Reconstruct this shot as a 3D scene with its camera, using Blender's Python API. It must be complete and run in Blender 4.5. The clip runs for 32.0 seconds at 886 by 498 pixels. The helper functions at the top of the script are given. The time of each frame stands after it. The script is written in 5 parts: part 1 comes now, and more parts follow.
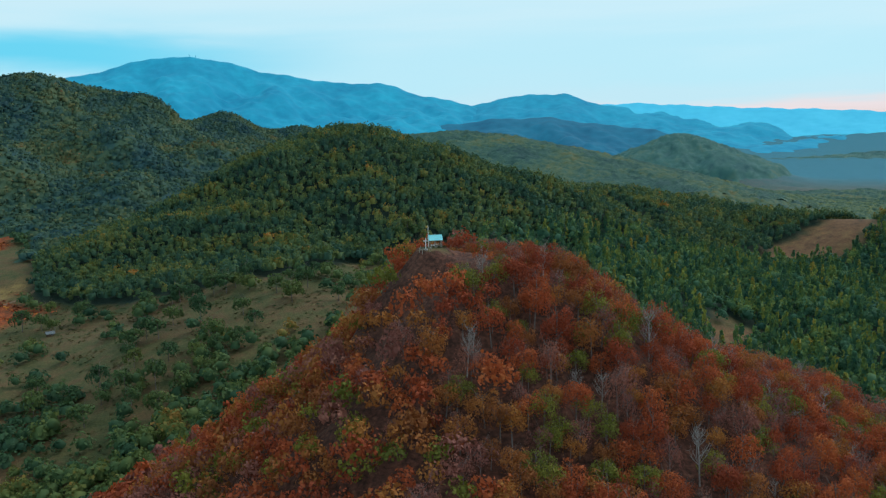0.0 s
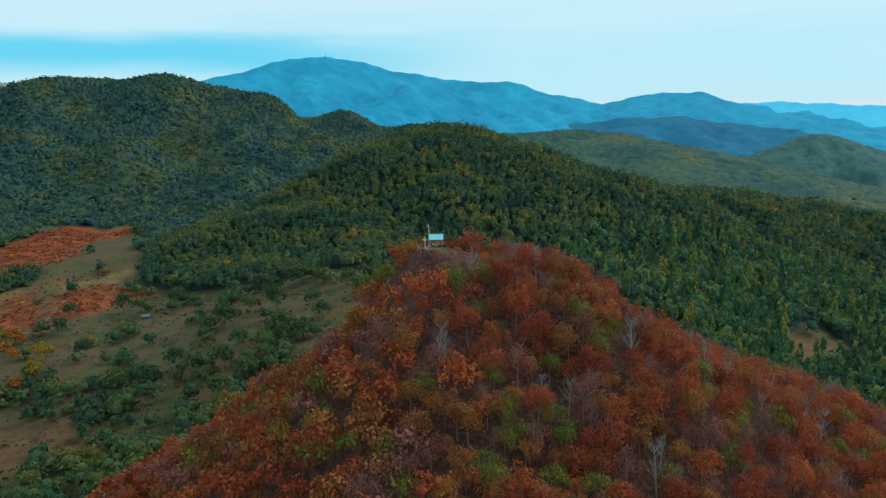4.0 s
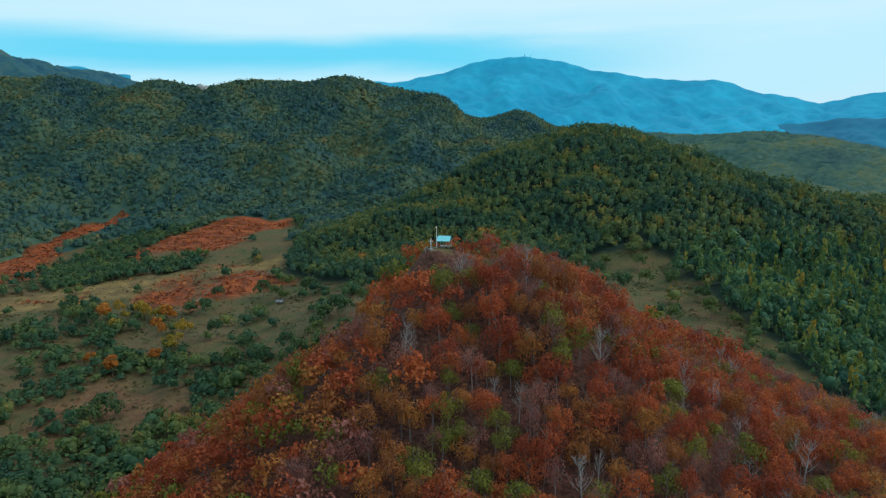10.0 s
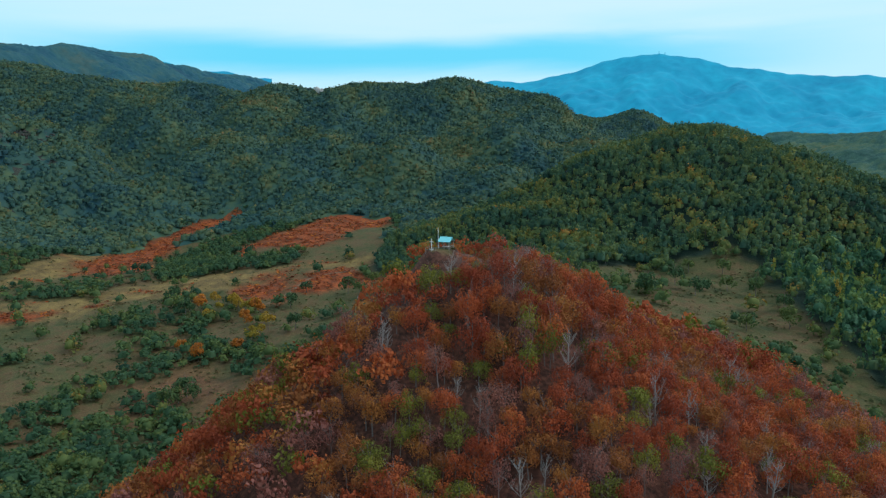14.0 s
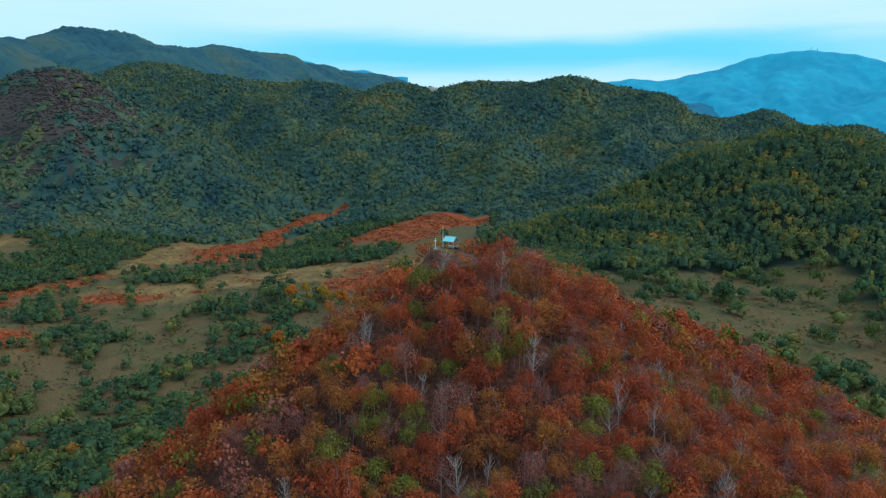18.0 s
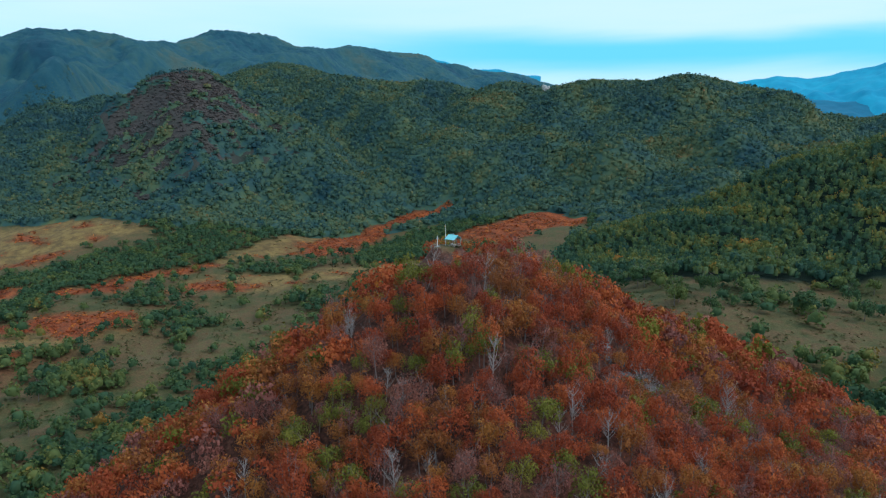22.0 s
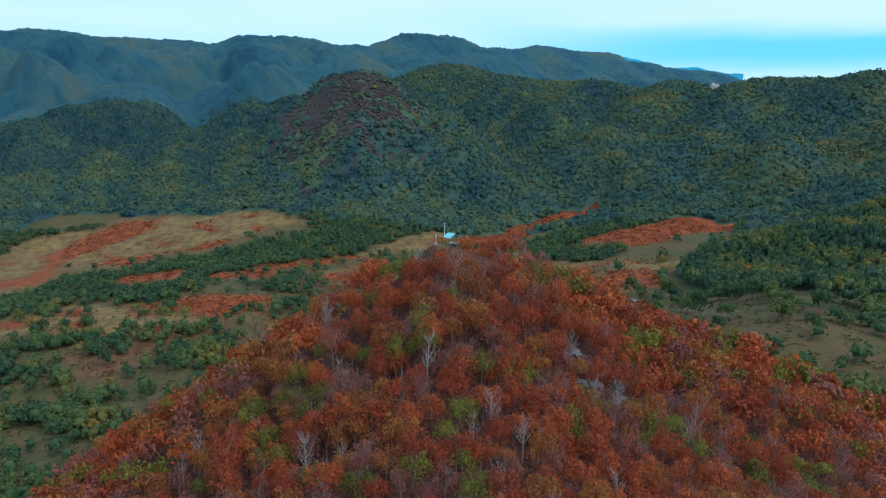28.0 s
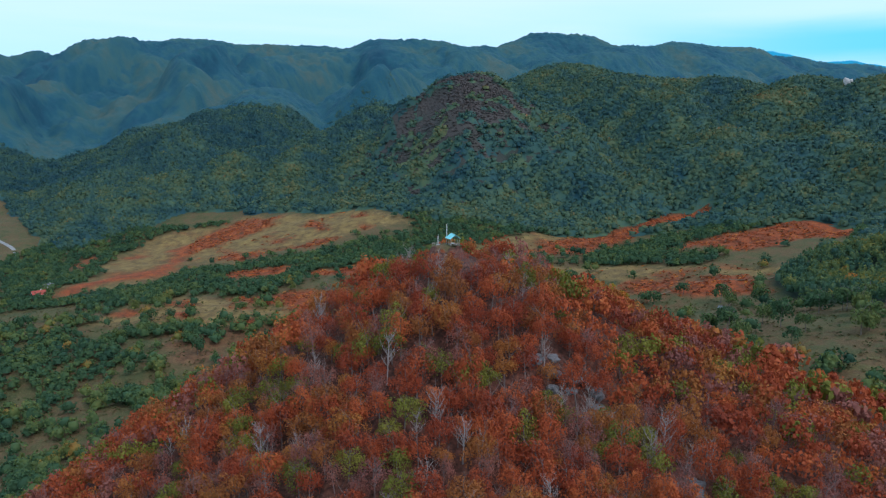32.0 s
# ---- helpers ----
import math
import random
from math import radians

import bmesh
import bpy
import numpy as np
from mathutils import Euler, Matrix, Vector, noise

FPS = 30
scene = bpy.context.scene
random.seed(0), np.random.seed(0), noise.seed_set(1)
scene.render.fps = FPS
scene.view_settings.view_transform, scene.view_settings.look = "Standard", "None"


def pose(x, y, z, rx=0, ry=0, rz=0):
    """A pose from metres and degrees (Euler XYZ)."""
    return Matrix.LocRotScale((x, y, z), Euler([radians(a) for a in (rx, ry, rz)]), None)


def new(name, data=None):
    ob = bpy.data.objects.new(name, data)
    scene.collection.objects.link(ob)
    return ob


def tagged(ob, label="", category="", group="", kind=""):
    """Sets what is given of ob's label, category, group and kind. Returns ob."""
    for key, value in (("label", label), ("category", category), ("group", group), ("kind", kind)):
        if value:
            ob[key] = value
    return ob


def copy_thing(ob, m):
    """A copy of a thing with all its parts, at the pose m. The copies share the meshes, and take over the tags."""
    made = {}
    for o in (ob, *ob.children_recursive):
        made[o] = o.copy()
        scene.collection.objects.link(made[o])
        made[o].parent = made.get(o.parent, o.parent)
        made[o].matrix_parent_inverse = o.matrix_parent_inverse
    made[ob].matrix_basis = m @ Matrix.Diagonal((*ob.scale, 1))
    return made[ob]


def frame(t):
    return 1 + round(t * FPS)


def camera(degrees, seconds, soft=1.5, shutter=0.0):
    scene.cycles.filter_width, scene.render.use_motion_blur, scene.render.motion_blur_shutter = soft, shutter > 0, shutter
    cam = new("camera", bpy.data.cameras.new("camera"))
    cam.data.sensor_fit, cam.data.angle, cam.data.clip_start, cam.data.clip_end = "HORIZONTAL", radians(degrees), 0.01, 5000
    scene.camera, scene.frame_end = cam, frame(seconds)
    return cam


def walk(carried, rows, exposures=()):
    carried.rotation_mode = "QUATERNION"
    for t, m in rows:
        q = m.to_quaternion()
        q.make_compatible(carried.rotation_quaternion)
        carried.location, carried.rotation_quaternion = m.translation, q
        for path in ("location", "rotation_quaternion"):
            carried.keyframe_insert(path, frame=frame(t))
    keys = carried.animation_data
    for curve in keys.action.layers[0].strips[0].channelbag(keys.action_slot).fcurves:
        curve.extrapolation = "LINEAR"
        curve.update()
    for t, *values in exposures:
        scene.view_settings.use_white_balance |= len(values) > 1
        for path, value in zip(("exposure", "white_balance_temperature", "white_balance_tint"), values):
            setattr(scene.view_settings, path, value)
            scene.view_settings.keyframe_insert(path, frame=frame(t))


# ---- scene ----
cam = camera(57.81, 32.0, soft=1.3)
# seconds, place, and the degrees of yaw, pitch and roll of the drone's slow arc round the hilltop
ROWS = [
    (0.0, -5.29, -194.57, 29.06, -2.881, -8.397, 1.094),
    (1.0, 2.76, -195.59, 29.14, -0.458, -8.389, 0.914),
    (2.0, 10.74, -196.25, 29.20, 1.821, -8.442, 0.786),
    (3.0, 18.72, -196.65, 29.29, 4.149, -8.412, 0.761),
    (4.0, 26.68, -196.89, 29.28, 6.475, -8.369, 0.740),
    (5.0, 34.75, -196.83, 29.38, 8.817, -8.378, 0.582),
    (6.0, 42.85, -196.41, 29.60, 11.166, -8.418, 0.297),
    (7.0, 50.77, -195.47, 29.79, 13.497, -8.402, 0.129),
    (8.0, 58.53, -193.93, 29.90, 15.915, -8.378, 0.156),
    (9.0, 66.50, -191.85, 29.97, 18.377, -8.350, 0.217),
    (10.0, 74.53, -189.53, 30.04, 20.823, -8.290, 0.314),
    (11.0, 82.60, -186.94, 30.03, 23.248, -8.262, 0.409),
    (12.0, 90.48, -184.14, 30.05, 25.602, -8.248, 0.495),
    (13.0, 98.30, -181.04, 30.16, 27.894, -8.214, 0.533),
    (14.0, 106.05, -177.61, 30.36, 30.285, -8.216, 0.507),
    (15.0, 113.65, -173.88, 30.70, 32.712, -8.288, 0.448),
    (16.0, 121.08, -169.83, 30.90, 35.141, -8.322, 0.340),
    (17.0, 128.35, -165.45, 30.92, 37.568, -8.304, 0.180),
    (18.0, 135.49, -160.63, 30.93, 40.002, -8.299, -0.018),
    (19.0, 142.54, -155.30, 30.98, 42.491, -8.327, -0.228),
    (20.0, 149.34, -149.69, 31.05, 44.959, -8.354, -0.370),
    (21.0, 155.79, -143.88, 31.11, 47.338, -8.376, -0.434),
    (22.0, 161.82, -137.82, 31.14, 49.666, -8.408, -0.332),
    (23.0, 167.52, -131.50, 31.19, 51.974, -8.416, -0.114),
    (24.0, 173.03, -124.93, 31.28, 54.245, -8.446, -0.027),
    (25.0, 178.29, -118.10, 31.32, 56.546, -8.464, -0.165),
    (26.0, 183.31, -110.92, 31.42, 58.899, -8.488, -0.423),
    (27.0, 188.02, -103.52, 31.42, 61.240, -8.510, -0.611),
    (28.0, 192.40, -95.89, 31.35, 63.580, -8.533, -0.663),
    (29.0, 196.47, -88.00, 31.44, 66.012, -8.562, -0.591),
    (30.0, 200.29, -79.78, 31.67, 68.486, -8.580, -0.453),
    (31.0, 203.82, -71.28, 31.83, 70.949, -8.584, -0.317),
    (32.0, 207.02, -62.50, 31.91, 73.375, -8.575, -0.197),
]
EXPOSURES = [(0.0, 0.08, 6330, 13), (20.0, 0.22, 6040, 17), (32.0, 0.28, 5830, 23)]
CLOUD, SUN_POWER, SUN_UP, SUN_TURN = 0.98, 1.5, 44.0, 65.0
walk(cam, [(t, pose(x, y, z, 90 + pitch, roll, yaw)) for t, x, y, z, yaw, pitch, roll in ROWS], EXPOSURES)

# ---- sky and light: a bright overcast evening ----
world = bpy.data.worlds.new("overcast_sky")
scene.world = world
world.use_nodes = True
wn, wl = world.node_tree.nodes, world.node_tree.links
wn.clear()


def wnode(kind, **values):
    n = wn.new(kind)
    for k, v in values.items():
        n.inputs[k.replace("_", " ")].default_value = v
    return n


sky = wn.new("ShaderNodeTexSky")
sky.sky_type, sky.sun_disc = "NISHITA", False
sky.sun_elevation, sky.sun_rotation = radians(SUN_UP), radians(SUN_TURN)
place = wn.new("ShaderNodeTexCoord")
stretch = wn.new("ShaderNodeMapping")
stretch.inputs["Scale"].default_value = (1.0, 1.0, 9.0)
wl.new(place.outputs["Generated"], stretch.inputs["Vector"])
puffs = wnode("ShaderNodeTexNoise", Scale=1.7, Detail=5.0, Roughness=0.5, Distortion=0.35)
wl.new(stretch.outputs[0], puffs.inputs["Vector"])
split = wn.new("ShaderNodeSeparateXYZ")
wl.new(place.outputs["Generated"], split.inputs[0])
# cloud deck: cyan clear strips low down, pale grey-white higher up, a faint warm line at the skyline
height = wn.new("ShaderNodeMapRange")
height.inputs["From Min"].default_value, height.inputs["From Max"].default_value = -0.02, 0.30
wl.new(split.outputs["Z"], height.inputs["Value"])
wob = wnode("ShaderNodeMath")
wob.operation = "MULTIPLY_ADD"
wob.inputs[1].default_value, wob.inputs[2].default_value = 0.55, -0.275
wl.new(puffs.outputs[0], wob.inputs[0])
add = wn.new("ShaderNodeMath")
wl.new(height.outputs[0], add.inputs[0])
wl.new(wob.outputs[0], add.inputs[1])
deck = wn.new("ShaderNodeValToRGB")
deck.color_ramp.interpolation = "EASE"
stops = [(0.0, (0.80, 0.66, 0.62)), (0.11, (0.84, 0.76, 0.76)), (0.20, (0.54, 0.83, 0.91)), (0.33, (0.50, 0.84, 0.93)), (0.55, (0.61, 0.87, 0.93)),
         (0.78, (0.52, 0.82, 0.91)), (1.0, (0.56, 0.83, 0.91))]
while len(deck.color_ramp.elements) < len(stops):
    deck.color_ramp.elements.new(0.5)
for el, (p, c) in zip(deck.color_ramp.elements, stops):
    el.position, el.color = p, (*c, 1)
wl.new(add.outputs[0], deck.inputs[0])
clear = wnode("ShaderNodeBackground", Strength=0.06)
cloud = wnode("ShaderNodeBackground", Strength=CLOUD)
wl.new(sky.outputs[0], clear.inputs["Color"])
# a long clear strip low in the north-west, between the cloud deck and the hills
toward = wn.new("ShaderNodeVectorMath")
toward.operation = "DOT_PRODUCT"
toward.inputs[1].default_value = (-math.sin(radians(33)), math.cos(radians(33)), 0)
wl.new(place.outputs["Generated"], toward.inputs[0])
side = wn.new("ShaderNodeMapRange")
side.interpolation_type = "SMOOTHSTEP"
side.inputs["From Min"].default_value, side.inputs["From Max"].default_value = 0.84, 0.985
wl.new(toward.outputs["Value"], side.inputs["Value"])


def wmath(op, a, b, c=None):
    n = wn.new("ShaderNodeMath")
    n.operation = op
    for k, v in enumerate((a, b, c)):
        if isinstance(v, (int, float)):
            n.inputs[k].default_value = v
        elif v is not None:
            wl.new(v, n.inputs[k])
    return n.outputs[0]


level = wmath("MULTIPLY_ADD", puffs.outputs[0], 0.055, wmath("SUBTRACT", split.outputs["Z"], 0.122))
strip = wn.new("ShaderNodeMapRange")
strip.interpolation_type = "SMOOTHSTEP"
strip.inputs["From Min"].default_value, strip.inputs["From Max"].default_value = 0.030, 0.004
wl.new(wmath("ABSOLUTE", level, 0.0), strip.inputs["Value"])
gap = wn.new("ShaderNodeMix")
gap.data_type = "RGBA"
wl.new(wmath("MULTIPLY", strip.outputs[0], wmath("MULTIPLY", side.outputs[0], 0.9)), gap.inputs[0])
wl.new(deck.outputs[0], gap.inputs[6])
gap.inputs[7].default_value = (0.10, 0.66, 0.88, 1)
wl.new(gap.outputs[2], cloud.inputs["Color"])
both = wn.new("ShaderNodeMixShader")
both.inputs[0].default_value = 0.92
wl.new(clear.outputs[0], both.inputs[1])
wl.new(cloud.outputs[0], both.inputs[2])
wout = wn.new("ShaderNodeOutputWorld")
wl.new(both.outputs[0], wout.inputs["Surface"])

sun = new("sun", bpy.data.lights.new("sun", "SUN"))
sun.data.energy, sun.data.angle, sun.data.color = SUN_POWER, radians(34), (1.0, 0.93, 0.84)
sun.rotation_euler = (radians(90 - SUN_UP), 0, radians(180 - SUN_TURN))

# ---- materials ----


def material(name, rough=0.8):
    m = bpy.data.materials.new(name)
    m.use_nodes = True
    b = m.node_tree.nodes["Principled BSDF"]
    b.inputs["Roughness"].default_value = rough
    b.inputs["Specular IOR Level"].default_value = 0.25
    return m, m.node_tree.nodes, m.node_tree.links, b


def ramp(nodes, stops):
    r = nodes.new("ShaderNodeValToRGB")
    while len(r.color_ramp.elements) < len(stops):
        r.color_ramp.elements.new(0.5)
    for el, (p, c) in zip(r.color_ramp.elements, stops):
        el.position, el.color = p, (*c, 1)
    return r


def noise_tex(nodes, links, scale, detail=4.0, rough=0.55, vector=None):
    n = nodes.new("ShaderNodeTexNoise")
    n.inputs["Scale"].default_value, n.inputs["Detail"].default_value, n.inputs["Roughness"].default_value = scale, detail, rough
    if vector:
        links.new(vector, n.inputs["Vector"])
    return n


def math_node(nodes, links, op, a, b, c=None):
    n = nodes.new("ShaderNodeMath")
    n.operation = op
    for k, v in enumerate((a, b, c)):
        if v is None:
            continue
        if isinstance(v, (int, float)):
            n.inputs[k].default_value = v
        else:
            links.new(v, n.inputs[k])
    return n.outputs[0]


def mix_col(nodes, links, fac, a, b, mode="MIX"):
    n = nodes.new("ShaderNodeMix")
    n.data_type, n.blend_type = "RGBA", mode
    for sock, v in ((n.inputs[0], fac), (n.inputs[6], a), (n.inputs[7], b)):
        if isinstance(v, (int, float)):
            sock.default_value = v
        elif isinstance(v, tuple):
            sock.default_value = (*v, 1)
        else:
            links.new(v, sock)
    return n.outputs[2]


def leaf_material(name, stops, through_light=0.3, relief=0.0, own=False):
    """Foliage: colour from the tree's own tint, each leaf clump a little different."""
    m, nodes, links, b = material(name, 0.75)
    stops = [(p, tuple(1.15 * v for v in c)) for p, c in stops]
    tint = nodes.new("ShaderNodeAttribute")
    tint.attribute_name = "tint"
    info = nodes.new("ShaderNodeObjectInfo")
    grain = noise_tex(nodes, links, 0.35, 3.0)
    geo = nodes.new("ShaderNodeNewGeometry")
    links.new(geo.outputs["Position"], grain.inputs["Vector"])
    v = math_node(nodes, links, "MULTIPLY_ADD", info.outputs["Random"] if own else 0.5, 0.4, tint.outputs["Fac"])
    v = math_node(nodes, links, "MULTIPLY_ADD", grain.outputs[0], 0.3, v)
    v = math_node(nodes, links, "SUBTRACT", v, 0.35)
    r = ramp(nodes, stops)
    links.new(v, r.inputs[0])
    links.new(r.outputs[0], b.inputs["Base Color"])
    if relief:
        leafy = noise_tex(nodes, links, 0.75, 4.0, 0.7, geo.outputs["Position"])
        dents = nodes.new("ShaderNodeBump")
        dents.inputs["Strength"].default_value, dents.inputs["Distance"].default_value = 1.0, relief
        links.new(leafy.outputs[0], dents.inputs["Height"])
        links.new(dents.outputs[0], b.inputs["Normal"])
    t = nodes.new("ShaderNodeBsdfTranslucent")
    links.new(r.outputs[0], t.inputs["Color"])
    mixer = nodes.new("ShaderNodeMixShader")
    mixer.inputs[0].default_value = through_light
    links.new(b.outputs[0], mixer.inputs[1])
    links.new(t.outputs[0], mixer.inputs[2])
    links.new(mixer.outputs[0], nodes["Material Output"].inputs["Surface"])
    return m


def plain_material(name, colour, rough=0.7, scale=6.0, vary=0.35, metal=0.0, bump=0.3):
    """A painted, wooden or stone surface with grain and stains at two scales."""
    m, nodes, links, b = material(name, rough)
    b.inputs["Metallic"].default_value = metal
    pos = nodes.new("ShaderNodeTexCoord").outputs["Object"]
    fine, wide = noise_tex(nodes, links, scale * 6, 5.0, 0.6, pos), noise_tex(nodes, links, scale * 0.7, 3.0, 0.5, pos)
    both_n = math_node(nodes, links, "MULTIPLY", fine.outputs[0], wide.outputs[0])
    dark = tuple(c * (1 - vary) for c in colour)
    light = tuple(min(1, c * (1 + vary * 0.6)) for c in colour)
    r = ramp(nodes, [(0.08, dark), (0.28, colour), (0.5, light)])
    links.new(both_n, r.inputs[0])
    links.new(r.outputs[0], b.inputs["Base Color"])
    bm_ = nodes.new("ShaderNodeBump")
    bm_.inputs["Strength"].default_value, bm_.inputs["Distance"].default_value = bump, 0.02
    links.new(fine.outputs[0], bm_.inputs["Height"])
    links.new(bm_.outputs[0], b.inputs["Normal"])
    return m


RED_STOPS = [(0.0, (0.12, 0.026, 0.016)), (0.35, (0.25, 0.047, 0.020)), (0.6, (0.36, 0.078, 0.025)), (0.85, (0.43, 0.120, 0.032)), (1.0, (0.44, 0.17, 0.038))]
RUST_STOPS = [(0.0, (0.13, 0.044, 0.018)), (0.4, (0.25, 0.082, 0.023)), (0.7, (0.34, 0.125, 0.028)), (1.0, (0.36, 0.19, 0.035))]
MAUVE_STOPS = [(0.0, (0.13, 0.052, 0.044)), (0.5, (0.24, 0.085, 0.066)), (1.0, (0.32, 0.125, 0.080))]
OLIVE_STOPS = [(0.0, (0.062, 0.068, 0.014)), (0.5, (0.14, 0.14, 0.02)), (1.0, (0.24, 0.20, 0.03))]
GREEN_STOPS = [(0.0, (0.018, 0.054, 0.030)), (0.4, (0.040, 0.086, 0.036)), (0.65, (0.082, 0.118, 0.034)), (0.85, (0.13, 0.14, 0.034)), (1.0, (0.24, 0.125, 0.026))]
RED_LEAF, RED_WOOD = (leaf_material(n, RED_STOPS, 0.35, 0.0, o) for n, o in (("red_leaves", True), ("red_wood_leaves", False)))
RUST_LEAF, RUST_WOOD = (leaf_material(n, RUST_STOPS, 0.3, 0.0, o) for n, o in (("rust_leaves", True), ("rust_wood_leaves", False)))
MAUVE_LEAF, MAUVE_WOOD = (leaf_material(n, MAUVE_STOPS, 0.3, 0.0, o) for n, o in (("withered_leaves", True), ("withered_wood_leaves", False)))
OLIVE_LEAF, OLIVE_WOOD = (leaf_material(n, OLIVE_STOPS, 0.3, 0.0, o) for n, o in (("olive_leaves", True), ("olive_wood_leaves", False)))
GREEN_LEAF, GREEN_WOOD = (leaf_material(n, GREEN_STOPS, 0.3, 0.0, o) for n, o in (("green_leaves", True), ("green_wood_leaves", False)))
GOLD_LEAF = leaf_material("golden_leaves", [(0.0, (0.14, 0.11, 0.016)), (0.5, (0.27, 0.19, 0.02)), (1.0, (0.42, 0.21, 0.024))], 0.3, 0.0, True)
ORANGE_LEAF = leaf_material("orange_leaves", [(0.0, (0.18, 0.06, 0.012)), (0.5, (0.38, 0.125, 0.016)), (1.0, (0.48, 0.18, 0.022))], 0.3, 0.0, True)
DOME_LEAF = leaf_material("oakwood_leaves", [(0.0, (0.017, 0.060, 0.048)), (0.34, (0.040, 0.092, 0.052)), (0.58, (0.088, 0.128, 0.044)), (0.82, (0.18, 0.165, 0.036)), (1.0, (0.34, 0.14, 0.028))])
YOUNG_LEAF = leaf_material("young_wood_leaves", [(0.0, (0.022, 0.076, 0.050)), (0.35, (0.048, 0.116, 0.056)), (0.6, (0.12, 0.18, 0.050)), (0.85, (0.24, 0.24, 0.045)), (1.0, (0.34, 0.22, 0.04))])
# distance haze is mixed into these greens as teal and blue
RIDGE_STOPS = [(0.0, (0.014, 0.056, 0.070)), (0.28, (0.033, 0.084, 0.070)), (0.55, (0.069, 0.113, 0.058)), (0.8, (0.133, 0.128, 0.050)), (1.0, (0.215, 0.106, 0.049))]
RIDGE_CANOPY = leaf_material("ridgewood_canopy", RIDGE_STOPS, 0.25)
DOME_CANOPY = leaf_material("eastern_wood_canopy", [(0.0, (0.017, 0.054, 0.042)), (0.34, (0.034, 0.080, 0.048)), (0.60, (0.066, 0.104, 0.042)), (0.85, (0.125, 0.130, 0.036)), (1.0, (0.24, 0.115, 0.026))], 0.1, 1.2)
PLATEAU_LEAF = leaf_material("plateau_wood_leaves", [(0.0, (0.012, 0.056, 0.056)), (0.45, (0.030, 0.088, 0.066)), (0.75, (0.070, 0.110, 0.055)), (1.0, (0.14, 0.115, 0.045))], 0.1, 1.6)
# these two leaf colours carry the distance haze as painted blue-green
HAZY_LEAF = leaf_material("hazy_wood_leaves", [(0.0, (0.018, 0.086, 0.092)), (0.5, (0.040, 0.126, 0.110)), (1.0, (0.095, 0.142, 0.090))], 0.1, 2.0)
FAR_HAZE_LEAF = leaf_material("far_wood_haze_leaves", [(0.0, (0.006, 0.052, 0.088)), (0.35, (0.012, 0.078, 0.110)), (0.65, (0.028, 0.096, 0.106)), (1.0, (0.060, 0.100, 0.090))], 0.1, 2.0)
PEAK_LEAF = leaf_material("thin_brown_scrub", [(0.0, (0.046, 0.046, 0.046)), (0.5, (0.074, 0.060, 0.056)), (1.0, (0.098, 0.080, 0.056))], 0.1)
BARK = plain_material("grey_bark", (0.17, 0.14, 0.13), 0.9, 2.0)
MAUVE_BARK = plain_material("mauve_grey_twigs", (0.19, 0.135, 0.125), 0.9, 2.0)
PALE_BARK = plain_material("pale_dead_wood", (0.30, 0.26, 0.245), 0.85, 2.0)

# ---- mesh helpers ----


def mesh_from(name, verts, faces_n, loops, mat, tint=None, smooth=False):
    """A mesh from flat arrays: faces_n corners a face."""
    me = bpy.data.meshes.new(name)
    nf = len(loops) // faces_n
    me.vertices.add(len(verts))
    me.vertices.foreach_set("co", np.ascontiguousarray(verts, np.float32).ravel())
    me.loops.add(len(loops))
    me.loops.foreach_set("vertex_index", np.ascontiguousarray(loops, np.int32))
    me.polygons.add(nf)
    me.polygons.foreach_set("loop_start", np.arange(nf, dtype=np.int32) * faces_n)
    me.polygons.foreach_set("use_smooth", np.full(nf, smooth))
    if tint is not None:
        a = me.attributes.new("tint", "FLOAT", "POINT")
        a.data.foreach_set("value", np.ascontiguousarray(tint, np.float32))
    me.update(calc_edges=True)
    me.materials.append(mat)
    return me


def child(name, data, parent, label=""):
    ob = new(name, data)
    ob.parent = parent
    return tagged(ob, label)


def part(name, bm, mat, parent, label=""):
    """A bmesh as one mesh object under a thing or a part."""
    me = bpy.data.meshes.new(name)
    bm.to_mesh(me)
    bm.free()
    me.materials.append(mat)
    ob = new(name, me)
    ob.parent = parent
    return tagged(ob, label)


def beam(bm, a, b, r, sides=6, r2=None):
    """A tapered round bar from a to b."""
    a, b = Vector(a), Vector(b)
    q = (b - a).to_track_quat("Z", "Y")
    rings = []
    for p, rad in ((a, r), (b, r if r2 is None else r2)):
        rings.append([bm.verts.new(p + q @ Vector((rad * math.cos(math.tau * k / sides), rad * math.sin(math.tau * k / sides), 0))) for k in range(sides)])
    for k in range(sides):
        bm.faces.new((rings[0][k], rings[0][(k + 1) % sides], rings[1][(k + 1) % sides], rings[1][k]))
    bm.faces.new(rings[0][::-1])
    bm.faces.new(rings[1])
    return bm


def plank(bm, centre, size, m=None, bevel=0.008):
    """A board with eased edges."""
    r = bmesh.ops.create_cube(bm, size=1.0)
    bmesh.ops.scale(bm, vec=size, verts=r["verts"])
    edges = list({e for v in r["verts"] for e in v.link_edges})
    out = bmesh.ops.bevel(bm, geom=edges, offset=min(bevel, min(size) * 0.3), segments=1, affect="EDGES")
    vs = [v for v in out["verts"]]
    bmesh.ops.transform(bm, matrix=Matrix.Translation(centre) @ (m or Matrix()), verts=vs)
    return bm


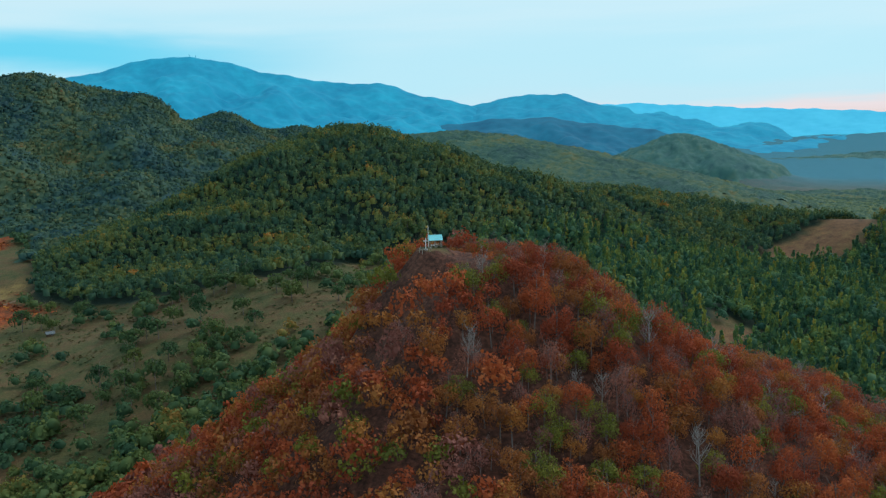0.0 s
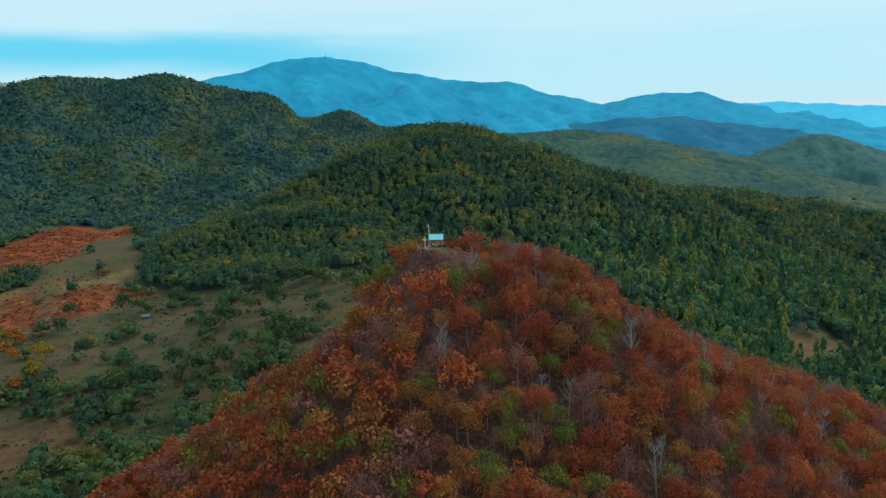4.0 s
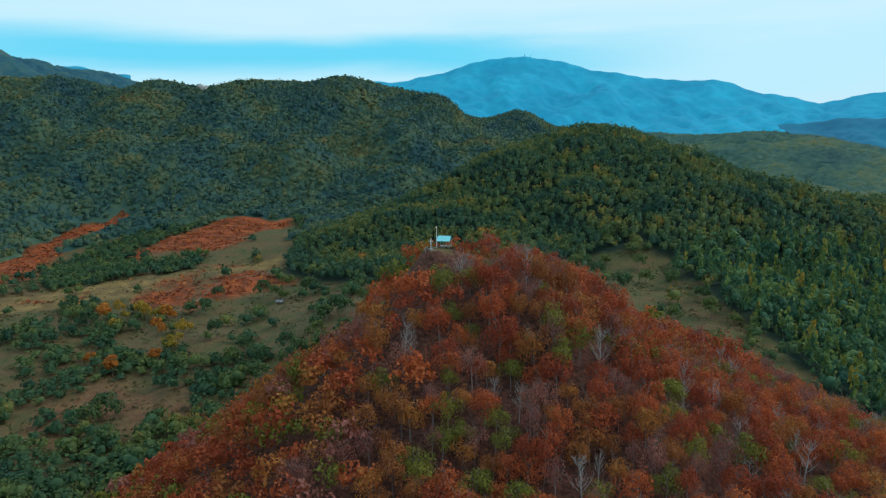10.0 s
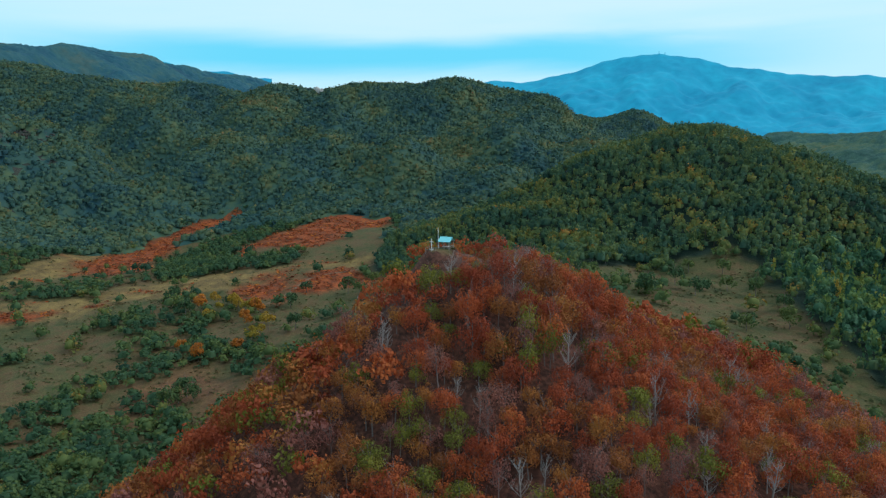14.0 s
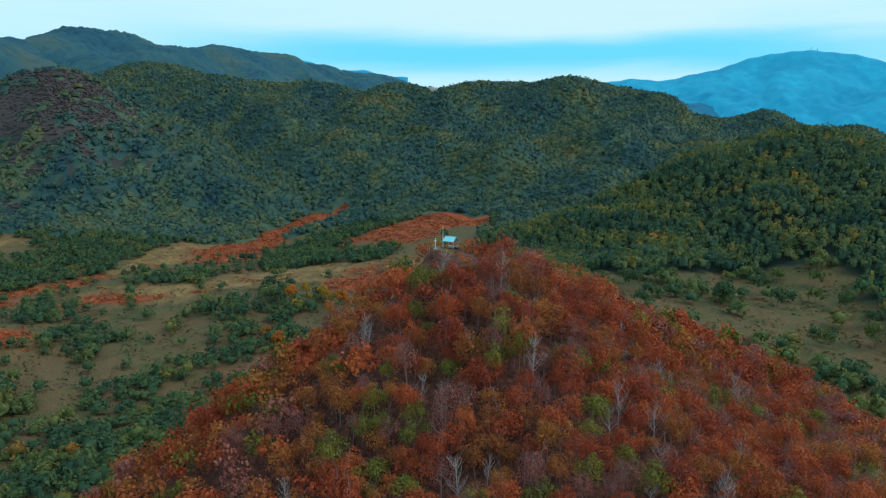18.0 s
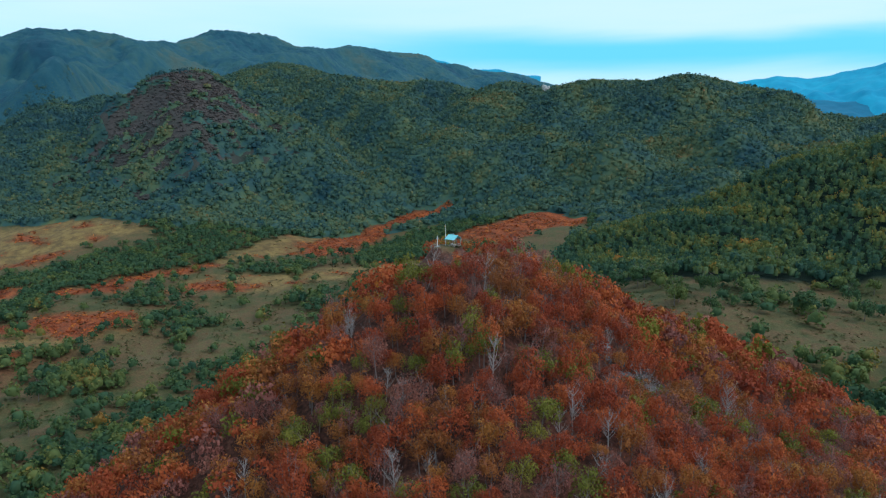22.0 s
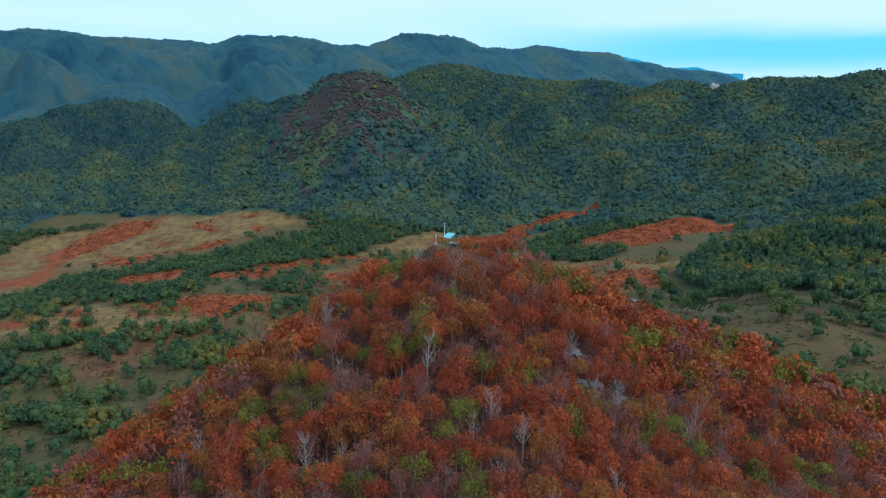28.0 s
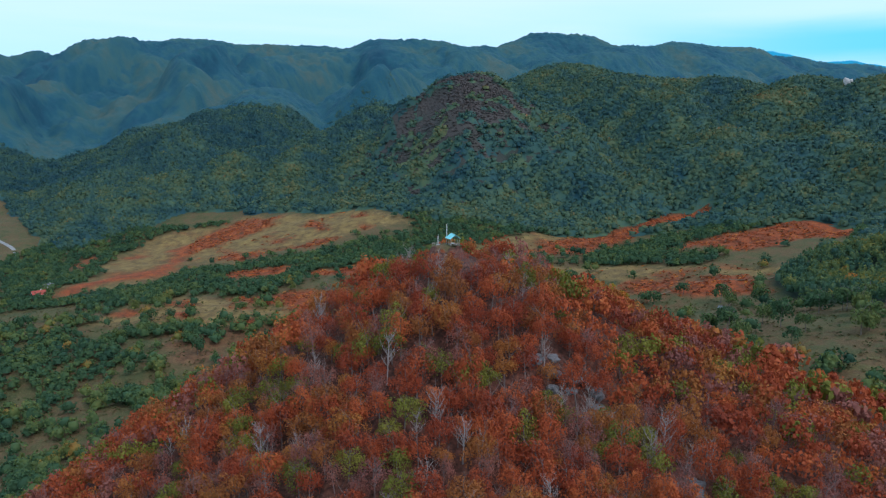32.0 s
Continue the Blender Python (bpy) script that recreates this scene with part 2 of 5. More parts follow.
def leaf_cloud(rng, n, leaf, blobs, wide=1.0, tall=1.0, low=-0.35, shape="round", jitter=0.45):
    """Leaf clumps as small tilted four-cornered sheets on a crown of many overlapping lobes; unit radius, middle at 0."""
    if shape == "spire":
        hz = rng.uniform(0, 1, blobs) ** 0.8
        ang = rng.uniform(0, math.tau, blobs)
        rr = (1 - hz) * 0.55
        centre = np.stack([rr * np.cos(ang), rr * np.sin(ang), hz * 2 - 1], 1)
        size = 0.22 + 0.33 * (1 - hz)
    else:
        d = rng.normal(size=(blobs, 3))
        d /= np.linalg.norm(d, axis=1)[:, None]
        d[:, 2] = np.where(d[:, 2] < low, -d[:, 2] * 0.5, d[:, 2])
        centre = d * rng.uniform(0.35, 0.78, (blobs, 1))
        size = rng.uniform(0.28, 0.5, blobs)
    pick = rng.randint(0, blobs, n)
    out = rng.normal(size=(n, 3)) + centre[pick] * 1.1 + np.array([0, 0, 0.35])
    out /= np.linalg.norm(out, axis=1)[:, None]
    p = centre[pick] + out * (size[pick] * rng.uniform(0.75, 1.1, n))[:, None]
    nor = out + rng.normal(size=(n, 3)) * jitter
    nor /= np.linalg.norm(nor, axis=1)[:, None]
    side = np.cross(nor, rng.normal(size=(n, 3)))
    side /= np.linalg.norm(side, axis=1)[:, None]
    up = np.cross(nor, side)
    s = leaf * rng.uniform(0.6, 1.35, n)[:, None]
    e = rng.uniform(0.7, 1.2, (n, 4, 1))
    quad = np.stack([p - side * s * e[:, 0], p - up * s * e[:, 1] * 0.8, p + side * s * e[:, 2], p + up * s * e[:, 3] * 0.8], 1)
    quad[:, 0] -= nor * s * 0.25
    quad[:, 2] -= nor * s * 0.25
    quad = quad * np.array([wide, wide, tall])
    # tint differs at random and rises with height in the crown
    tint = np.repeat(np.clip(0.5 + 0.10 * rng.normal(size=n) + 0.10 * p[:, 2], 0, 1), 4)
    return quad.reshape(-1, 3), tint


def lump(rng, grid=2, lobes=6, depth=0.28, bottom=False):
    """A rounded, knobbly clump as a shaped cube-sphere of unit radius: corners and four-cornered faces."""
    vs, faces = {}, []
    sides = [(0, 1, 2, 1), (0, 1, 2, -1), (1, 2, 0, 1), (1, 2, 0, -1), (0, 2, 1, 1), (0, 2, 1, -1)]
    for u, v, w, sign in sides:
        if w == 2 and sign < 0 and not bottom:
            continue
        for i in range(grid):
            for j in range(grid):
                ids = []
                for di, dj in ((0, 0), (1, 0), (1, 1), (0, 1)):
                    c = [0, 0, 0]
                    c[u], c[v], c[w] = (i + di) * 2 - grid, (j + dj) * 2 - grid, grid * sign
                    ids.append(vs.setdefault(tuple(c), len(vs)))
                faces.append(ids if (sign > 0) != (w == 1) else ids[::-1])
    p = np.array(list(vs), float)
    p /= np.linalg.norm(p, axis=1)[:, None]
    d = rng.normal(size=(lobes, 3))
    d /= np.linalg.norm(d, axis=1)[:, None]
    bulge = np.max(p @ d.T, axis=1) ** 3
    p = p * (1 - depth + depth * 1.5 * bulge + 0.06 * rng.normal(size=len(p)))[:, None]
    return p, np.array(faces, int)


def clump_crown(rng, cores, leaves, leaf, blobs=8, core=0.8, jitter=0.35, low=-0.1, grid=2):
    """A crown of leaf sheets on many lobes, with or without a knobbly heart in a shade-dark tint: corners, faces, tint.
    """
    pv, pf, pt, n = [], [], [], 0
    for k in range(cores):
        v, f = lump(rng, grid)
        pv.append(v * core)
        pf.append(f + n)
        # the lower tint puts the crown's inner shade into the heart's colour
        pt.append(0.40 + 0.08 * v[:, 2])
        n += len(v)
    if leaves:
        v, t = leaf_cloud(rng, leaves, leaf, blobs, low=low, jitter=jitter)
        pv.append(v)
        pf.append(np.arange(len(v)).reshape(-1, 4) + n)
        pt.append(0.5 + (t - 0.5) * 0.6)
    return np.concatenate(pv), np.concatenate(pf), np.concatenate(pt)


# ---- ground: one sheet to the skyline ----
HUB = (40.0, -30.0)


def ground_sheet():
    spokes = 560
    step, r, radii = 2.0, 2.0, [0.0]
    while r < 4860:
        radii.append(r)
        r += max(step, r * 0.0135)
    radii.append(4860.0)
    rad, ang = np.array(radii), np.arange(spokes) * math.tau / spokes
    x = HUB[0] + rad[:, None] * np.cos(ang)[None]
    y = HUB[1] + rad[:, None] * np.sin(ang)[None]
    z = land(x, y)
    z = z + 0.35 * wavy(x, y, 13, 41)
    n = len(rad)
    idx = np.arange(n * spokes).reshape(n, spokes)
    nxt = np.roll(idx, -1, 1)
    loops = np.stack([idx[:-1], idx[1:], nxt[1:], nxt[:-1]], -1).reshape(-1)
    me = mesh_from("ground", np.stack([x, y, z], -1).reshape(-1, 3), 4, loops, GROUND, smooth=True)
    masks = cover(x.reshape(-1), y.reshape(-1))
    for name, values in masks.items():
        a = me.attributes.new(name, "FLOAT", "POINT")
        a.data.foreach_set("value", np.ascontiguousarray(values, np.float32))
    return tagged(new("ground", me), "rolling meadow and woodland floor with dry grass and bracken", "ground", kind="structure")

# ---- the lie of the land: valley floors, crest lines, and the sheet that joins them ----
WEST_FLOOR = [(-176, 65, -104), (-261, -19, -108), (-176, -78, -110), (-221, -148, -130), (-272, 233, -78), (-217, 256, -77),
              (-360, 95, -96), (-406, 37, -94), (-378, -98, -106), (-320, -128, -114), (-483, 334, -76), (-483, 433, -54),
              (-336, 439, -50), (-609, 35, -92), (-706, 107, -64), (-806, -114, -106), (-640, -203, -119), (-656, 178, -56),
              (-120, 166, -72), (-205, 153, -88), (-1052, -183, -55), (-300, -420, -150), (-900, -500, -120)]
EAST_FLOOR = [(-49, 221, -52), (-15, 240, -57), (-98, 240, -55), (64, 249, -60), (129, 258, -72), (165, 226, -90), (150, 120, -92),
              (400, 300, -105), (300, -100, -130), (200, -300, -135), (0, -350, -135), (800, 800, -100), (700, 1500, -120),
              (0, 900, -100), (300, 640, -88), (1500, 2500, -190), (-200, 330, -60)]


def fit_floor(spots, reach=70.0):
    p = np.array(spots, float)
    r = np.sqrt(((p[:, None, :2] - p[None, :, :2]) ** 2).sum(-1) + reach ** 2)
    return p, np.linalg.solve(r + np.eye(len(p)) * -2.0, p[:, 2] + 95.0)


FLOOR, FLOOR_W = fit_floor(WEST_FLOOR + EAST_FLOOR)


def floor_height(x, y):
    h = np.full(x.shape, -95.0)
    for (px, py, _), w in zip(FLOOR, FLOOR_W):
        h = h + w * np.sqrt((x - px) ** 2 + (y - py) ** 2 + 70.0 ** 2)
    far = np.clip((np.hypot(x + 100, y - 150) - 700) / 900, 0, 1)
    far = far * far * (3 - 2 * far)
    return np.clip(h, -190, -20) * (1 - far) + far * -125.0


def crest(x, y, line, slope, round_top):
    """Height of a ridge whose crest follows the line, with flanks that fall by slope."""
    best = np.full(x.shape, -1e4)
    for (x0, y0, z0), (x1, y1, z1) in zip(line, line[1:]):
        dx, dy = x1 - x0, y1 - y0
        s = np.clip(((x - x0) * dx + (y - y0) * dy) / (dx * dx + dy * dy), 0, 1)
        d = np.hypot(x - x0 - s * dx, y - y0 - s * dy)
        best = np.maximum(best, z0 + s * (z1 - z0) - slope * (np.sqrt(d * d + round_top ** 2) - round_top))
    return best


def wavy(x, y, size, seed):
    a = np.zeros(x.shape)
    rng = np.random.RandomState(seed)
    for k in range(7):
        ang, ph = rng.uniform(0, math.tau, 2)
        f = math.tau / size * rng.uniform(0.6, 1.9)
        a = a + np.sin((x * math.cos(ang) + y * math.sin(ang)) * f + ph + 0.8 * np.sin((y * math.cos(ang) - x * math.sin(ang)) * f * 0.6 + ph * 2))
    return a / 3.0


def smax(a, b, k):
    m = np.maximum(a, b)
    return m + k * np.log(np.exp((a - m) / k) + np.exp((b - m) / k))


# fall of the knoll below its top, every 30 degrees from east through north, at these distances
KNOLL_AT = (0.0, 14.0, 32.0, 60.0, 100.0, 150.0, 220.0)
KNOLL_FALL = [(2, 11, 33, 45, 71, 115), (3, 14, 35, 48, 78, 120), (4, 14, 30, 43, 75, 120), (6, 17, 29, 42, 65, 110), (9, 23, 43, 63, 86, 130), (10, 31, 57, 80, 112, 150),
              (13, 34, 52, 80, 124, 165), (13, 30, 52, 84, 122, 165), (11, 23, 40, 69, 109, 155), (7, 19, 37, 64, 98, 145), (5, 17, 38, 60, 87, 135), (3, 10, 26, 49, 78, 120)]


def knoll_height(x, y):
    """The steep knoll under the shelter: a cone whose fall changes smoothly all round."""
    fall, at = -np.array([(0,) + f for f in KNOLL_FALL], float), np.array(KNOLL_AT)
    n = len(fall)
    turn, r = (np.degrees(np.arctan2(y, x - 4.0)) % 360) * n / 360, np.hypot(x - 4.0, y)
    i = np.floor(turn).astype(int)
    f = turn - i
    w = (-0.5 * f + f * f - 0.5 * f ** 3, 1 - 2.5 * f * f + 1.5 * f ** 3, 0.5 * f + 2 * f * f - 1.5 * f ** 3, -0.5 * f * f + 0.5 * f ** 3)
    k = np.clip(np.searchsorted(at, r, side="right") - 1, 0, len(at) - 2)
    g = (r - at[k]) / (at[k + 1] - at[k])
    h = sum(w[j] * (fall[(i + j - 1) % n, k] * (1 - g) + fall[(i + j - 1) % n, k + 1] * g) for j in range(4))
    h = np.maximum(h, 0.45 - 1.3 * np.clip(np.hypot(x - 1.5, y + 0.1) - 3.8, 0, None))
    return np.where(r > 220, h - 0.6 * (r - 220), h)


DOME = [[(-250, 395, -60), (-150, 425, -22), (-90, 462, 7), (-50, 490, 25), (10, 470, 9), (56, 462, -6), (92, 478, -19), (141, 530, -29), (206, 576, -37), (270, 598, -48), (328, 598, -58), (376, 576, -63), (420, 520, -60), (480, 470, -40)],
        [(-50, 490, 26), (-10, 620, 11), (60, 760, -24), (240, 860, -52)]]
RIDGE = [[(-1300, 420, 60), (-1120, 450, 105), (-995, 500, 129), (-850, 570, 97), (-720, 630, 81), (-573, 690, 90), (-450, 790, 92), (-400, 880, 74), (-330, 1020, 39), (-272, 1154, 39), (-100, 1300, 10)],
         [(-388, 742, 81), (-379, 584, 7), (-401, 500, -23), (-429, 432, -41)],
         [(-236, 740, 27), (-250, 666, 11), (-295, 522, -22), (-304, 452, -43)],
         [(-816, 556, 88), (-677, 510, 25), (-558, 451, -31)]]
RED_PEAK = [[(-836, 290, 105), (-749, 244, 28), (-684, 242, -39)], [(-895, 316, 104), (-960, 400, 82), (-995, 500, 60)],
            [(-895, 316, 109), (-960, 230, 35), (-1000, 150, -34)],
            [(-807, 323, 82), (-753, 363, 51), (-680, 399, 13), (-635, 396, -19)]]
FORELAND = [[(-1397, 334, 83), (-1258, 269, 58), (-1120, 78, 6), (-979, -80, -32), (-843, -196, -58)],
            [(-1074, 177, 13), (-1009, 145, 5), (-857, -10, -38), (-759, -117, -68)],
            [(-1591, 92, 105), (-1448, 1, 78), (-1229, -125, 14), (-1041, -226, -37)]]
FAR_RANGE = [[(-2250, -1700, 210), (-2148, -1039, 190), (-2084, -536, 214), (-2073, -438, 203), (-2069, -391, 211), (-2132, -304, 221), (-2194, -210, 231), (-2231, -91, 262),
              (-2192, 76, 250), (-2140, 263, 250), (-2100, 385, 242), (-2090, 504, 270), (-2110, 590, 271), (-2140, 700, 266), (-2160, 770, 256), (-2190, 900, 288), (-2217, 1022, 316),
              (-2270, 1165, 319), (-2335, 1315, 293), (-2410, 1500, 322), (-2480, 1702, 340), (-2545, 1920, 330), (-2620, 2240, 308), (-2668, 2550, 297), (-2670, 2826, 282), (-2600, 3150, 180)],
             [(-2092, 520, 260), (-1700, 380, 130), (-1300, 260, 22)], [(-2202, 1011, 305), (-1700, 800, 130), (-1350, 480, 30)],
             [(-2258, -72, 258), (-1800, -60, 129), (-1400, -100, 25), (-1150, -40, -17)], [(-2098, -306, 239), (-1700, -420, 97), (-1300, -420, -24)]]
CONE_HILL = [[(560, 1983, -93), (675, 2054, -51), (785, 2071, -4), (864, 2042, -42), (962, 2001, -87), (1058, 1900, -128), (1153, 1792, -165)]]
PLATEAU = [[(-300, 1500, 0), (18, 1305, 14), (85, 1282, 19), (143, 1247, 12), (209, 1209, -5), (268, 1157, -25), (338, 1059, -45), (400, 980, -62)]]


RIDGE_WOOD = [(-290, 480), (-330, 446), (-400, 420), (-470, 392), (-485, 330), (-535, 275), (-570, 230), (-615, 170), (-705, 118), (-770, 62), (-830, 22), (-900, -40),
              (-912, -80), (-880, -140), (-815, -190), (-790, -225), (-884, -262), (-1115, -344), (-1300, -520), (-1800, -1400), (-3200, -1500), (-3200, 3600), (300, 3600), (-200, 1200)]
RIDGE_FOOT = [(-215, 470)] + RIDGE_WOOD[1:18] + [(-3200, -1500), (-3200, 3600), (300, 3600), (60, 1300), (20, 900), (-80, 640)]


def depth_in(x, y, poly):
    """How far inside the polygon each spot lies, in metres; negative outside it."""
    odd, dist = np.zeros(x.shape, bool), np.full(x.shape, 1e9)
    for (x0, y0), (x1, y1) in zip(poly, poly[1:] + poly[:1]):
        cut = (y0 > y) != (y1 > y)
        odd ^= cut & (x < (x1 - x0) * (y - y0) / ((y1 - y0) or 1e-9) + x0)
        dx, dy = x1 - x0, y1 - y0
        s = np.clip(((x - x0) * dx + (y - y0) * dy) / (dx * dx + dy * dy), 0, 1)
        dist = np.minimum(dist, np.hypot(x - x0 - s * dx, y - y0 - s * dy))
    return np.where(odd, dist, -dist)


def inside(x, y, poly, soft=6.0):
    """1 within the polygon, 0 outside it, with a soft rim."""
    return np.clip(0.5 + depth_in(x, y, poly) / soft, 0, 1)


def land(x, y, parts=False):
    """Height of the ground; with parts also the valley floor, the wooded hills and the knoll by themselves."""
    x, y = np.asarray(x, float), np.asarray(y, float)
    low = floor_height(x, y) + 1.6 * wavy(x, y, 95, 3)
    rise = np.clip((np.hypot(x, y) - 2600) / 2250, 0, 1)
    low = low + rise * rise * 150
    h = low
    wob_x, wob_y = x + 9 * wavy(x, y, 120, 11), y + 9 * wavy(x, y, 120, 12)
    foot = np.clip((depth_in(x, y, RIDGE_FOOT) + 12 + 6 * wavy(x, y, 70, 19)) / 150, 0, 1)
    foot = foot * (2 - foot)
    spur_x, spur_y = x + 14 * wavy(x, y, 260, 13), y + 14 * wavy(x, y, 260, 14)
    for lines, slope, top, k, px, py in ((DOME, 0.56, 45, 5, wob_x, wob_y), (RIDGE, 0.52, 42, 7, spur_x, spur_y), (FORELAND, 0.46, 40, 7, spur_x, spur_y), (RED_PEAK, 0.76, 24, 6, wob_x, wob_y),
                                         (CONE_HILL, 0.40, 34, 8, wob_x, wob_y), (PLATEAU, 0.25, 60, 12, wob_x, wob_y)):
        group = crest(px, py, lines[0], slope, top)
        for line in lines[1:]:
            group = smax(group, crest(px, py, line, slope, top) - 3, 5)
        if lines is RIDGE or lines is RED_PEAK or lines is FORELAND:
            up = np.clip((group + 60) / 170, 0, 1)
            group = group + 4 * up * (1 - up) * (14 * wavy(x, y, 220, 15) + 5 * wavy(x, y, 90, 16))
            group = low - 25 + (group - low + 25) * foot
        h = smax(h, group, k)
    fx, fy = x + 50 * wavy(x, y, 420, 21), y + 50 * wavy(x, y, 420, 22)
    group = crest(fx, fy, FAR_RANGE[0], 0.45, 40)
    for line in FAR_RANGE[1:]:
        group = smax(group, crest(fx, fy, line, 0.45, 40), 9)
    up = np.clip((group + 40) / 290, 0, 1)
    group = group + 4 * up * (1 - up) * (46 * wavy(x, y, 520, 17) + 20 * wavy(x, y, 190, 18))
    h = smax(h, group, 10)
    calm = np.clip(np.hypot(x, y) / 12 - 0.5, 0, 1)
    nx, ny = x + 2.0 * calm * wavy(x, y, 34, 31), y + 2.0 * calm * wavy(x, y, 34, 32)
    hills = h
    knoll = knoll_height(nx, ny)
    h = smax(h, knoll, 4)
    return (h, low, hills, knoll) if parts else h

# ---- land cover: woods, bracken, straw and meadow, by fields of the plan ----
BRACKEN = [[(-509, 256), (-518, 306), (-527, 334), (-524, 398), (-502, 428), (-473, 442), (-476, 428), (-487, 390), (-492, 350), (-458, 289), (-432, 252), (-451, 235), (-482, 230)],
           [(-488, 22), (-491, 77), (-490, 115), (-490, 157), (-473, 159), (-475, 122), (-470, 85), (-451, 58), (-467, 24)],
           [(-430, 86), (-446, 108), (-444, 129), (-411, 139), (-392, 152), (-386, 135), (-406, 119)],
           [(-394, 315), (-400, 349), (-406, 394), (-390, 433), (-370, 455), (-335, 462), (-312, 446), (-306, 428), (-316, 411), (-327, 383), (-308, 343), (-340, 338), (-377, 345), (-381, 329)],
           [(-300, 217), (-305, 233), (-302, 257), (-296, 280), (-284, 272), (-272, 248), (-251, 220), (-274, 223)],
           [(-265, 246), (-277, 270), (-274, 289), (-261, 299), (-237, 289), (-218, 281), (-228, 260), (-240, 241), (-247, 230)],
           [(-421, -48), (-418, -25), (-423, 1), (-417, 21), (-395, 39), (-372, 53), (-358, 35), (-352, 14), (-368, -3), (-389, -20)],
           [(-639, -109), (-711, -101), (-791, -71), (-810, -38), (-835, -8), (-783, 26), (-754, 6), (-734, -27), (-700, -83), (-602, -102), (-592, -142), (-561, -196), (-583, -190), (-642, -152)],
           [(-628, -43), (-677, -42), (-641, -14), (-631, 26), (-640, 51), (-617, 68), (-607, 46), (-643, 3), (-608, -27)],
           [(-729, -198), (-766, -188), (-772, -181), (-694, -185)], [(-539, -46), (-552, -30), (-538, 10), (-525, 14), (-512, -12), (-508, -37)]]
STRAW = [[(-478, 119), (-497, 171), (-523, 218), (-533, 259), (-519, 307), (-531, 337), (-529, 380), (-516, 311), (-502, 252), (-477, 227), (-487, 202), (-478, 156)],
         [(-430, 86), (-453, 120), (-442, 142), (-418, 167), (-398, 200), (-389, 244), (-354, 257), (-331, 267), (-299, 298), (-301, 275), (-310, 236), (-328, 218), (-361, 196), (-373, 159), (-382, 141), (-395, 122), (-425, 107)],
         [(-297, 282), (-288, 310), (-276, 321), (-252, 334), (-238, 314), (-250, 303), (-278, 295)],
         [(-422, -145), (-443, -125), (-455, -102), (-471, -83), (-448, -69), (-421, -50), (-418, -25), (-423, 1), (-417, 21), (-395, 39), (-376, 54), (-358, 44), (-348, 17), (-345, -3), (-337, -33), (-348, -65), (-381, -93), (-403, -130)],
         [(-712, -170), (-752, -154), (-831, -121), (-839, -85), (-821, -37), (-850, -8), (-789, 30), (-751, 66), (-728, 103), (-658, 135), (-593, 156), (-617, 125), (-632, 104), (-619, 71), (-607, 46), (-648, 4), (-606, -33),
          (-653, -76), (-602, -102), (-580, -129), (-572, -169), (-561, -196), (-581, -194), (-626, -176), (-639, -157)]]
RUST = [[(-368, -96), (-346, -65), (-333, -23), (-333, 7), (-320, 12), (-324, -24), (-308, -50), (-281, -68), (-296, -83), (-327, -92)],
        [(-250, 90), (-234, 104), (-227, 124), (-212, 123), (-173, 107), (-151, 102), (-149, 91), (-168, 85), (-195, 84), (-197, 63), (-214, 56)],
        [(265, 470), (338, 522), (440, 560), (415, 490), (316, 450)], [(140, 190), (165, 250), (200, 262), (196, 218), (165, 182)]]
# the wooded valley bottom between the fields
BOTTOM = [[(-680, 119), (-614, 165), (-575, 224), (-538, 342), (-509, 426), (-465, 451), (-339, 493), (-319, 472), (-284, 420), (-294, 377), (-327, 341), (-325, 325), (-303, 290), (-358, 262), (-396, 240), (-422, 169), (-456, 122),
           (-430, 86), (-382, 115), (-372, 105), (-402, 53), (-413, 54), (-443, 36), (-437, 41), (-434, -5), (-439, -57), (-476, -93), (-455, -132), (-526, -203), (-517, -227), (-763, -279), (-831, -257), (-823, -212), (-879, -140),
           (-836, -37), (-700, 90)]]
DOME_WOOD = [(-300, 470), (-262, 370), (-228, 296), (-170, 266), (-125, 259), (-80, 262), (-36, 292), (15, 336), (30, 322), (42, 292),
             (62, 255), (95, 195), (120, 152), (175, 120), (420, 0), (1200, 200), (1200, 1200), (-280, 1300), (-330, 520)]
CLUMPS = [[(-392, -201), (-412, -190), (-402, -163), (-390, -148), (-372, -133), (-313, -125), (-284, -133), (-270, -146), (-271, -167), (-273, -190), (-330, -215)],
          [(-260, 43), (-246, 51), (-219, 57), (-232, 80), (-216, 84), (-182, 64), (-172, 74), (-159, 52), (-150, 29), (-125, 13), (-150, -40), (-180, -55), (-224, -40), (-234, -22), (-240, 10)],
          [(-158, 215), (-144, 218), (-119, 183), (-98, 154), (-96, 135), (-114, 139), (-139, 171)], [(-179, 141), (-177, 160), (-163, 158), (-146, 149), (-125, 143), (-105, 133), (-106, 115), (-134, 117), (-157, 123)],
          [(-135, 254), (-129, 278), (-108, 275), (-86, 245), (-83, 226), (-101, 230)]]
BELTS = [([(-263, 29), (-256, 45), (-257, 65), (-258, 87), (-252, 118), (-261, 137)], 6), ([(-270, 131), (-294, 143), (-345, 174)], 8), ([(-352, 4), (-348, 22), (-348, 41), (-340, 66), (-336, 83)], 4),
         ([(-249, 95), (-242, 106), (-237, 120), (-230, 136), (-212, 140), (-174, 117), (-147, 105), (-133, 116)], 6), ([(-339, 178), (-325, 187), (-296, 179), (-269, 158), (-231, 138)], 7),
         ([(-151, 105), (-158, 130), (-163, 148)], 8), ([(-378, -95), (-384, -110), (-365, -125)], 8), ([(-440, -117), (-420, -150), (-400, -175)], 10)]
